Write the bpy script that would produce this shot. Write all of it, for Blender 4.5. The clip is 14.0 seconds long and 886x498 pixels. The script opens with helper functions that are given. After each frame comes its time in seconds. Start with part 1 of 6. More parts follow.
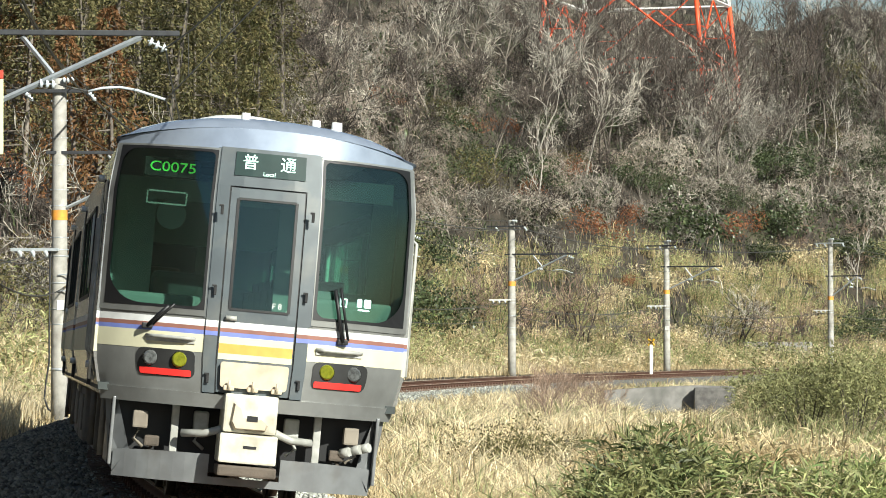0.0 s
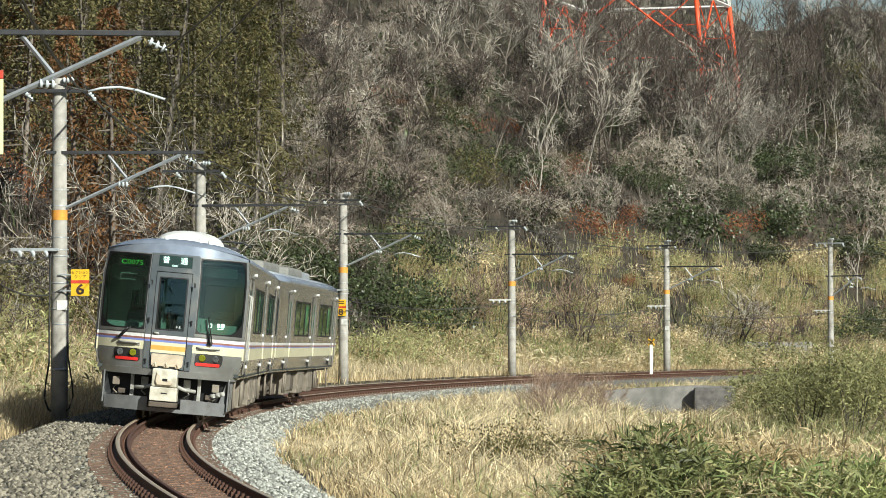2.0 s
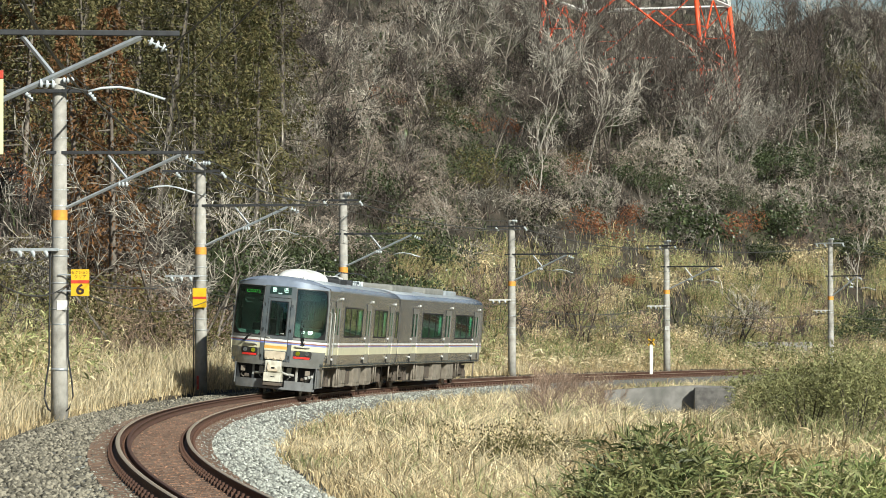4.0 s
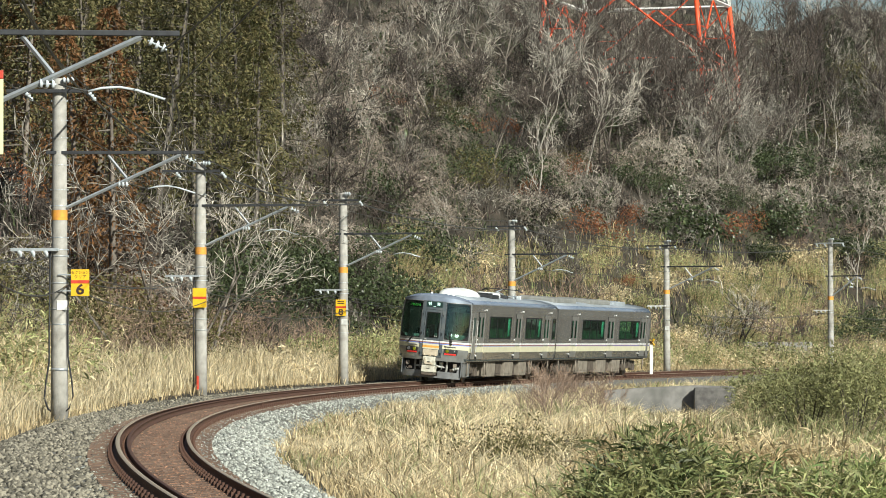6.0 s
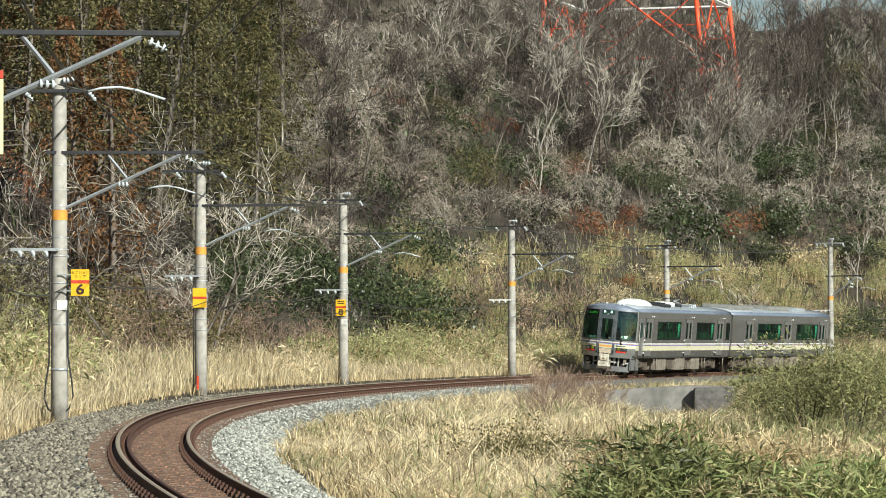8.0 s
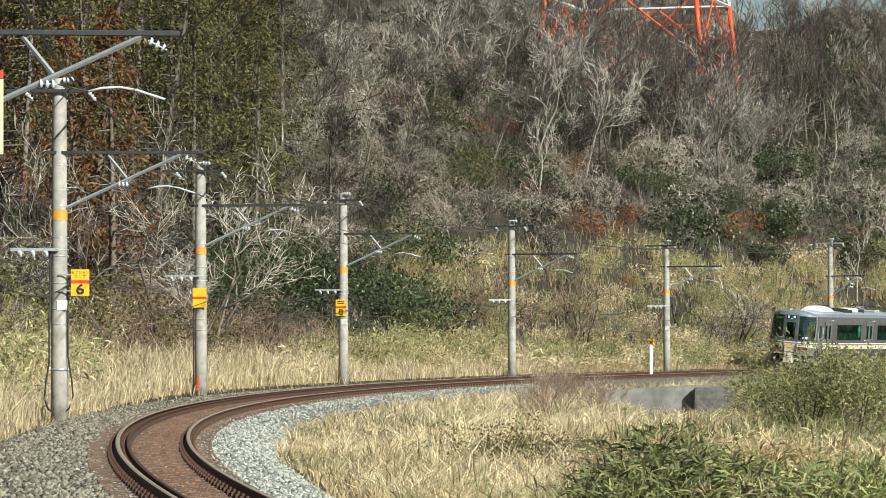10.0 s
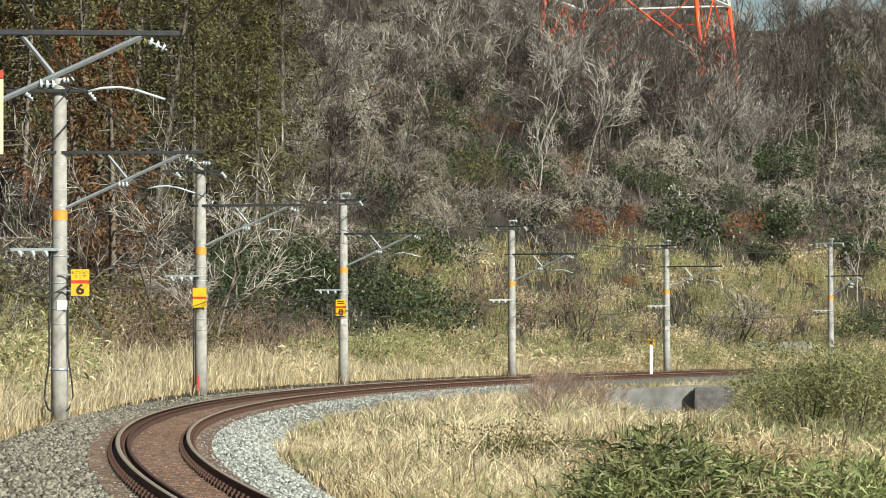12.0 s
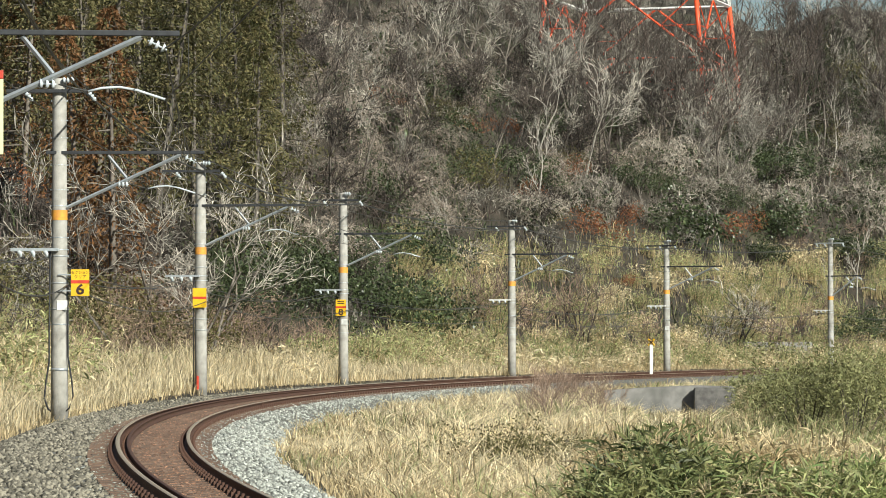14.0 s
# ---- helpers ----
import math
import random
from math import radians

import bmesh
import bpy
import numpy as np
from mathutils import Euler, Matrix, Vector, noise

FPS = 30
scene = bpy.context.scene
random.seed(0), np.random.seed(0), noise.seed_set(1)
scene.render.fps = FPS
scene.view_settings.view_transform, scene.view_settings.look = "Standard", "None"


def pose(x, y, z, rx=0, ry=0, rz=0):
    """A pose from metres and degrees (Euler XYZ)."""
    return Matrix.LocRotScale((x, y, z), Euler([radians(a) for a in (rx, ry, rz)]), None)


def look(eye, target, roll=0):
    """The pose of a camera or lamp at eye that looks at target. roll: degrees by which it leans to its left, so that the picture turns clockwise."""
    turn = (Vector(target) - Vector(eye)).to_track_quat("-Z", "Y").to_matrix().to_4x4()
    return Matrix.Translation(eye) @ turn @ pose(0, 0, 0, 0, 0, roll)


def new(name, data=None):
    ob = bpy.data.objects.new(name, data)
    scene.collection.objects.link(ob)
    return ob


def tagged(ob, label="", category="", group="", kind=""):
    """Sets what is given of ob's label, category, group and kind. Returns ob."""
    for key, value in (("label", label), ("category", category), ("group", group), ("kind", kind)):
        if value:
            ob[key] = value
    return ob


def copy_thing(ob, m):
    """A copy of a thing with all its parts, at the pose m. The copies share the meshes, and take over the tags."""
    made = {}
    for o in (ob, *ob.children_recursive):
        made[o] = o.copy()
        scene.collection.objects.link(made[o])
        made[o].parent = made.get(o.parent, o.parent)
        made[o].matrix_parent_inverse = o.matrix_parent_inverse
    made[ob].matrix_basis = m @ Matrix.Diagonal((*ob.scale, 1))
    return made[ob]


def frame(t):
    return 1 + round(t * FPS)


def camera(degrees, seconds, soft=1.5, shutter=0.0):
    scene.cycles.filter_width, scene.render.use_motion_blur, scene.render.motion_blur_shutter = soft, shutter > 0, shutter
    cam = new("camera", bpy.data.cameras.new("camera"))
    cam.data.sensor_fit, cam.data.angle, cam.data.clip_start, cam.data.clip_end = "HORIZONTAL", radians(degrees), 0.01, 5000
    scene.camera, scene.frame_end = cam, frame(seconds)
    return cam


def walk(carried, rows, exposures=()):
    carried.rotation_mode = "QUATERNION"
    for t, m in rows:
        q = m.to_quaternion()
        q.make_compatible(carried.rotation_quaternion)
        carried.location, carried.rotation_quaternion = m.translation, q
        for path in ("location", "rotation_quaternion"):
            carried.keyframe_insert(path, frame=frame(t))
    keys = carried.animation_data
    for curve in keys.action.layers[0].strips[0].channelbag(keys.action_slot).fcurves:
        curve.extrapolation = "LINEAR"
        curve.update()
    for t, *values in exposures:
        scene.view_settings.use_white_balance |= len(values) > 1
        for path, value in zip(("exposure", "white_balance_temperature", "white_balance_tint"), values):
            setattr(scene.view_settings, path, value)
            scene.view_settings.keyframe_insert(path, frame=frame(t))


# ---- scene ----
cam = camera(14.485, 14.0, soft=0.9)
EYE = (0.0, 0.0, 1.55)
VIEW = look(EYE, (0, 100, 1.55 + 2.759), roll=-0.132)
walk(cam, [(0.0, VIEW), (14.0, VIEW)], exposures=[(0.0, 0.7, 6450, 3), (0.5, 0.5, 6450, 3), (1.2, 0.38, 6450, 3), (14.0, 0.38, 6450, 3)])

# ---- light: low winter sun from behind the viewer's right shoulder ----
SUN_ELEV, SUN_TO = radians(30), Vector((0.58, -0.81, 0)).normalized()
SUN_DIR = SUN_TO * math.cos(SUN_ELEV) + Vector((0, 0, math.sin(SUN_ELEV)))
world = bpy.data.worlds.new("sky_world")
scene.world = world
world.use_nodes = True
_nt = world.node_tree
_sky = _nt.nodes.new("ShaderNodeTexSky")
_sky.sky_type, _sky.sun_disc = "NISHITA", False
_sky.sun_elevation = SUN_ELEV
_sky.sun_rotation = math.atan2(SUN_TO.x, SUN_TO.y)
_sky.air_density, _sky.dust_density = 1.0, 0.5
_nt.links.new(_sky.outputs[0], _nt.nodes["Background"].inputs[0])
_nt.nodes["Background"].inputs[1].default_value = 0.05
sun = new("sun", bpy.data.lights.new("sun", "SUN"))
sun.data.energy, sun.data.angle, sun.data.color = 5.0, radians(0.55), (1.0, 0.96, 0.885)
sun.matrix_world = look(SUN_DIR * 100, (0, 0, 0))
R = np.random.RandomState(7)


# ---- materials ----
def mat(name, base, second=None, scale=8.0, rough=0.8, metal=0.0, bump=0.0, bump_scale=40.0, obj_var=0.0, island_var=0.0,
        stain=None, stain_scale=1.2, stain_amount=0.5, emit=0.0, trans=0.0, spec=0.5, sub=0.0):
    """Procedural surface: two tones mixed by fine noise, broad stains, brightness varied per object or per island, and fine relief."""
    m = bpy.data.materials.new(name)
    m.use_nodes = True
    nt = m.node_tree
    n, link = nt.nodes, nt.links.new
    bsdf = n["Principled BSDF"]
    bsdf.inputs["Roughness"].default_value = rough
    bsdf.inputs["Metallic"].default_value = metal
    bsdf.inputs["Specular IOR Level"].default_value = spec
    if trans:
        bsdf.inputs["Transmission Weight"].default_value = trans
    coord = n.new("ShaderNodeTexCoord")
    col = None
    second = second or tuple(c * 0.8 for c in base)

    def noise_fac(sc, detail=4.0, lo=0.35, hi=0.65):
        t = n.new("ShaderNodeTexNoise")
        t.inputs["Scale"].default_value, t.inputs["Detail"].default_value = sc, detail
        link(coord.outputs["Object"], t.inputs["Vector"])
        r = n.new("ShaderNodeMapRange")
        r.inputs[1].default_value, r.inputs[2].default_value = lo, hi
        link(t.outputs[0], r.inputs[0])
        return r.outputs[0]

    def mix(a, b, fac, mode="MIX"):
        x = n.new("ShaderNodeMix")
        x.data_type, x.blend_type = "RGBA", mode
        if isinstance(fac, float):
            x.inputs[0].default_value = fac
        else:
            link(fac, x.inputs[0])
        for i, v in ((6, a), (7, b)):
            if isinstance(v, tuple):
                x.inputs[i].default_value = (*v[:3], 1)
            else:
                link(v, x.inputs[i])
        return x.outputs[2]

    col = mix(tuple(base), tuple(second), noise_fac(scale))
    if stain:
        f = noise_fac(stain_scale, 6.0, 0.5, 0.72)
        s = n.new("ShaderNodeMath")
        s.operation = "MULTIPLY"
        link(f, s.inputs[0])
        s.inputs[1].default_value = stain_amount
        col = mix(col, tuple(stain), s.outputs[0])
    for amount, node, out in ((obj_var, "ShaderNodeObjectInfo", "Random"), (island_var, "ShaderNodeNewGeometry", "Random Per Island")):
        if amount:
            info = n.new(node)
            r = n.new("ShaderNodeMapRange")
            r.inputs[3].default_value, r.inputs[4].default_value = 1 - amount, 1 + amount
            link(info.outputs[out], r.inputs[0])
            hsv = n.new("ShaderNodeHueSaturation")
            link(r.outputs[0], hsv.inputs["Value"])
            link(col, hsv.inputs["Color"])
            col = hsv.outputs[0]
    link(col, bsdf.inputs["Base Color"])
    if sub:
        bsdf.inputs["Subsurface Weight"].default_value = 0.0
    if bump:
        t = n.new("ShaderNodeTexNoise")
        t.inputs["Scale"].default_value, t.inputs["Detail"].default_value = bump_scale, 5
        link(coord.outputs["Object"], t.inputs["Vector"])
        b = n.new("ShaderNodeBump")
        b.inputs["Strength"].default_value, b.inputs["Distance"].default_value = bump, 0.02
        link(t.outputs[0], b.inputs["Height"])
        link(b.outputs[0], bsdf.inputs["Normal"])
    if emit:
        link(col, bsdf.inputs["Emission Color"])
        bsdf.inputs["Emission Strength"].default_value = emit
    return m


M_SOIL = mat("soil_and_litter", (0.055, 0.043, 0.03), (0.03, 0.025, 0.017), 1.3, 0.95, stain=(0.085, 0.085, 0.04), stain_scale=0.15, bump=0.8, bump_scale=9)
M_BALLAST = mat("ballast_bed", (0.21, 0.2, 0.17), (0.1, 0.095, 0.085), 22, 0.9, bump=1.0, bump_scale=25)
M_STONE = mat("ballast_stone", (0.42, 0.43, 0.385), (0.29, 0.295, 0.26), 6, 0.85, island_var=0.6)
M_DIRTSTONE = mat("dirty_ballast_stone", (0.265, 0.24, 0.185), (0.165, 0.148, 0.112), 6, 0.9, island_var=0.65)
M_RUSTSTONE = mat("rusty_stone", (0.31, 0.165, 0.10), (0.18, 0.10, 0.065), 6, 0.9, island_var=0.6)
M_RUSTBED = mat("rusty_bed", (0.185, 0.115, 0.08), (0.12, 0.075, 0.053), 9, 0.95, stain=(0.2, 0.14, 0.1), stain_scale=2, bump=1, bump_scale=25)
M_RAIL = mat("rusty_rail_steel", (0.13, 0.065, 0.04), (0.08, 0.04, 0.028), 14, 0.7, 0.2, bump=0.3)
M_RAILTOP = mat("worn_rail_head", (0.62, 0.51, 0.37), (0.46, 0.35, 0.24), 20, 0.32, 0.25)
M_SLEEPER = mat("weathered_sleeper", (0.185, 0.12, 0.085), (0.12, 0.078, 0.056), 7, 0.95, obj_var=0.2, bump=0.6)
M_CONC = mat("pole_concrete", (0.47, 0.45, 0.41), (0.36, 0.345, 0.31), 5, 0.9, stain=(0.15, 0.14, 0.12), stain_scale=1.3, stain_amount=0.9, bump=0.35)
M_WALLCONC = mat("wall_concrete", (0.27, 0.26, 0.245), (0.2, 0.193, 0.18), 3, 0.92, stain=(0.12, 0.12, 0.11), stain_scale=0.7, stain_amount=0.8, bump=0.4)
M_GALV = mat("galvanised_steel", (0.5, 0.53, 0.55), (0.4, 0.43, 0.45), 12, 0.45, 0.5, bump=0.1)
M_DARKSTEEL = mat("dark_painted_steel", (0.045, 0.048, 0.052), (0.03, 0.03, 0.033), 8, 0.6, 0.3)
M_PORC = mat("glazed_porcelain", (0.62, 0.66, 0.68), (0.48, 0.52, 0.54), 10, 0.15)
M_CABLE = mat("black_cable", (0.025, 0.025, 0.027), None, 9, 0.6)
M_WIRE = mat("overhead_wire", (0.10, 0.095, 0.085), (0.06, 0.06, 0.055), 9, 0.55, 0.5)
M_YELLOW = mat("sign_yellow", (0.85, 0.52, 0.02), (0.75, 0.44, 0.02), 4, 0.5)
M_ORANGE = mat("band_orange", (0.8, 0.36, 0.05), (0.6, 0.27, 0.06), 9, 0.7)
M_SIGNRED = mat("sign_red", (0.62, 0.06, 0.03), None, 5, 0.5)
M_INK = mat("sign_ink", (0.05, 0.025, 0.02), None, 5, 0.6)
M_WHITE = mat("white_paint", (0.8, 0.8, 0.77), (0.68, 0.67, 0.63), 6, 0.55, stain=(0.4, 0.37, 0.3), stain_amount=0.4)
M_TOWER = mat("tower_red_orange", (0.86, 0.11, 0.035), (0.72, 0.09, 0.03), 0.8, 0.5)


# ---- mesh tools ----
def mesh_np(name, v, f, materials, idx=None, smooth=False):
    """Mesh from vertex and face arrays (all faces with the same corner count)."""
    v, f = np.asarray(v, np.float32).reshape(-1, 3), np.asarray(f, np.int32)
    me = bpy.data.meshes.new(name)
    k = f.shape[1]
    me.vertices.add(len(v))
    me.vertices.foreach_set("co", v.ravel())
    me.loops.add(f.size)
    me.loops.foreach_set("vertex_index", f.ravel())
    me.polygons.add(len(f))
    me.polygons.foreach_set("loop_start", np.arange(0, f.size, k, dtype=np.int32))
    for m in materials:
        me.materials.append(m)
    if idx is not None:
        me.polygons.foreach_set("material_index", np.asarray(idx, np.int32))
    if smooth:
        me.polygons.foreach_set("use_smooth", np.ones(len(f), bool))
    me.update(calc_edges=True)
    me.validate()
    return me


def part(name, bm, material, parent, label="", smooth=False):
    """Link a bmesh as one mesh object under a thing or a part."""
    me = bpy.data.meshes.new(name)
    bmesh.ops.recalc_face_normals(bm, faces=bm.faces[:])
    bm.to_mesh(me)
    bm.free()
    for m in (material if isinstance(material, (list, tuple)) else [material]):
        me.materials.append(m)
    if smooth:
        me.polygons.foreach_set("use_smooth", np.ones(len(me.polygons), bool))
        me.set_sharp_from_angle(angle=radians(38))
    ob = new(name, me)
    ob.parent = parent
    if label:
        tagged(ob, label)
    return ob


def share(name, me, parent, m=None):
    ob = new(name, me)
    ob.parent = parent
    if m is not None:
        ob.matrix_basis = m
    return ob


def thing(name, label, category, group="", at=None, kind=""):
    ob = new(name)
    ob.empty_display_size = 0.2
    if at is not None:
        ob.matrix_basis = at
    return tagged(ob, label, category, group, kind)


def box(bm, x0, x1, y0, y1, z0, z1, bevel=0.0, m=None, mi=0):
    """Add a bevelled box between the given bounds."""
    r = bmesh.ops.create_cube(bm, size=1)
    vs = r["verts"]
    for v in vs:
        v.co = Vector((x0 + (v.co.x + .5) * (x1 - x0), y0 + (v.co.y + .5) * (y1 - y0), z0 + (v.co.z + .5) * (z1 - z0)))
    fs = {f for v in vs for f in v.link_faces}
    for f in fs:
        f.material_index = mi
    if m is not None:
        bmesh.ops.transform(bm, matrix=m, verts=vs)
    if bevel:
        es = list({e for f in fs for e in f.edges})
        bmesh.ops.bevel(bm, geom=es, offset=bevel, segments=2, profile=0.6, affect="EDGES", material=-1)
    return bm


def tube(bm, pts, r, seg=8, r1=None, mi=0, cap=True):
    """Sweep a round tube, tapering from r to r1, along the points."""
    pts = [Vector(p) for p in pts]
    r1 = r if r1 is None else r1
    rings = []
    for i, p in enumerate(pts):
        d = (pts[min(i + 1, len(pts) - 1)] - pts[max(i - 1, 0)]).normalized()
        a = d.cross(Vector((0, 0, 1)) if abs(d.z) < 0.9 else Vector((1, 0, 0))).normalized()
        b = d.cross(a)
        rr = r + (r1 - r) * i / max(1, len(pts) - 1)
        rings.append([bm.verts.new(p + rr * (a * math.cos(2 * math.pi * k / seg) + b * math.sin(2 * math.pi * k / seg))) for k in range(seg)])
    for A, B in zip(rings, rings[1:]):
        for k in range(seg):
            f = bm.faces.new((A[k], A[(k + 1) % seg], B[(k + 1) % seg], B[k]))
            f.material_index, f.smooth = mi, seg > 5
    if cap:
        for ring in (rings[0], rings[-1]):
            f = bm.faces.new(ring)
            f.material_index = mi
    return bm


def B():
    return bmesh.new()


# ---- the line of the track: a curve of about 350 m radius, seen from its inner side ----
DS = 0.25
S = np.arange(-90, 420, DS)
_sc = np.clip(S, -25, 190) / 100
K = 0.0028434 + 0.00067 * _sc - 0.00033 * _sc ** 2
_i0 = int(np.argmin(abs(S)))
TH = -np.concatenate([[0], np.cumsum((K[1:] + K[:-1]) / 2 * DS)])
TH += 1.70745 - TH[_i0]
TX = np.concatenate([[0], np.cumsum(np.cos((TH[1:] + TH[:-1]) / 2) * DS)])
TY = np.concatenate([[0], np.cumsum(np.sin((TH[1:] + TH[:-1]) / 2) * DS)])
TX += -2.63156 - TX[_i0]
TY += 37.80524 - TY[_i0]
CANT = 0.102
LEAN = CANT / 1.132


def at_track(s, out=0.0):
    """x, y and heading at s metres along the line and `out` metres to its outer (left) side."""
    x, y, th = np.interp(s, S, TX), np.interp(s, S, TY), np.interp(s, S, TH)
    return x - out * np.sin(th), y + out * np.cos(th), th


def to_track(x, y):
    """Nearest s along the line and signed outer distance for arrays of points."""
    x, y = np.atleast_1d(np.asarray(x, float)), np.atleast_1d(np.asarray(y, float))
    s, d = np.empty(x.shape), np.empty(x.shape)
    cx, cy, ct, cs = TX[::4], TY[::4], TH[::4], S[::4]
    for i in range(0, len(x), 2000):
        a, b = x[i:i + 2000, None], y[i:i + 2000, None]
        j = ((a - cx) ** 2 + (b - cy) ** 2).argmin(1)
        dx, dy = x[i:i + 2000] - cx[j], y[i:i + 2000] - cy[j]
        s[i:i + 2000] = cs[j] + dx * np.cos(ct[j]) + dy * np.sin(ct[j])
        d[i:i + 2000] = -dx * np.sin(ct[j]) + dy * np.cos(ct[j])
    return s, d


def lumps(x, y, sc, seed=0.0):
    """Smooth pseudo-random undulation of about unit size."""
    return (np.sin(x / sc + 1.3 * seed + 1.7 * np.sin(y / sc * 0.7 + seed)) + np.sin(y / sc * 1.1 + 2.1 * seed + 1.3 * np.sin(x / sc * 0.8 - seed))) / 2


def sstep(a, b, x):
    t = np.clip((x - a) / (b - a), 0, 1)
    return t * t * (3 - 2 * t)


def ground_z(x, y, sd=None):
    """Height of the ground: formation under the track, low field inside the curve, wooded hill outside it."""
    x, y = np.atleast_1d(np.asarray(x, float)), np.atleast_1d(np.asarray(y, float))
    s, d = sd if sd is not None else to_track(x, y)
    z = np.full(x.shape, -0.5)
    inside = sstep(-2.2, -5, d)
    z += inside * (-0.25 + 0.18 * lumps(x, y, 4, 2))
    # the field drops towards the viewer's side near the culvert
    z += inside * -0.75 * np.exp(-((x / np.maximum(y, 20) - 0.066) / 0.02) ** 4 - ((y - 125) / 22) ** 4)
    z += sstep(2.0, 3.2, d) * (0.25 + 0.35 * sstep(40, 75, s)) * (1 - 0.0 * d)
    # hill
    foot = 7.0 + 1.0 * lumps(x, y, 9, 1)
    rise = np.maximum(d - foot, 0)
    ramp = np.where(rise < 4, rise ** 2 / 8, rise - 2)
    bear = x / np.maximum(y, 20)
    cap = 20.5 + 17 * sstep(0.05, -0.02, bear) + 5 * sstep(0.09, 0.115, bear) + 1.0 * lumps(x, y, 14, 3) + (0.33 - 0.07 * sstep(0.075, 0.095, bear)) * np.clip(d - 36, 0, 80)
    slope = 0.78
    h = ((ramp * slope + 1e-3) ** -5.0 + cap ** -5.0) ** -0.2
    z += h + 0.5 * lumps(x, y, 6, 4) * sstep(4, 12, rise)
    return z


# ---- ground: one sheet out to the horizon ----
def build_ground():
    ax = np.concatenate([-np.geomspace(2500, 75, 14), np.arange(-70, 96, 1.25), np.geomspace(100, 2500, 14)])
    ay = np.concatenate([-np.geomspace(2500, 8, 16), np.arange(-6, 400, 1.6), np.geomspace(405, 3500, 14)])
    X, Y = np.meshgrid(ax, ay)
    Z = ground_z(X.ravel(), Y.ravel())
    nx, ny = len(ax), len(ay)
    i = (np.arange(ny - 1)[:, None] * nx + np.arange(nx - 1)[None]).ravel()
    me = mesh_np("ground", np.stack([X.ravel(), Y.ravel(), Z], 1), np.stack([i, i + 1, i + nx + 1, i + nx], 1), [M_SOIL], smooth=True)
    tagged(new("ground", me), "brown soil and leaf litter of valley and hillside", "ground", kind="structure")


def sweep_along(name, profile, s0, s1, step, materials, idx=None, closed=True):
    """Sweep a profile of (outer offset, height) along the line, canted with it."""
    ss = np.arange(s0, s1 + step, step)
    pr = np.array(profile, float)
    n = len(pr)
    d = pr[:, 0][None] - LEAN * pr[:, 1][None] + 0 * ss[:, None]
    z = pr[:, 1][None] + CANT / 2 + LEAN * pr[:, 0][None] + 0 * ss[:, None]
    x, y, th = np.interp(ss, S, TX)[:, None], np.interp(ss, S, TY)[:, None], np.interp(ss, S, TH)[:, None]
    V = np.stack([x - d * np.sin(th), y + d * np.cos(th), z], -1).reshape(-1, 3)
    m = n if closed else n - 1
    a = (np.arange(len(ss) - 1)[:, None] * n + np.arange(m)[None]).ravel()
    b = (np.arange(len(ss) - 1)[:, None] * n + (np.arange(m) + 1)[None] % n).ravel()
    F = np.stack([a, b, b + n, a + n], 1)
    return mesh_np(name, V, F, materials, None if idx is None else np.tile(idx, len(ss) - 1))


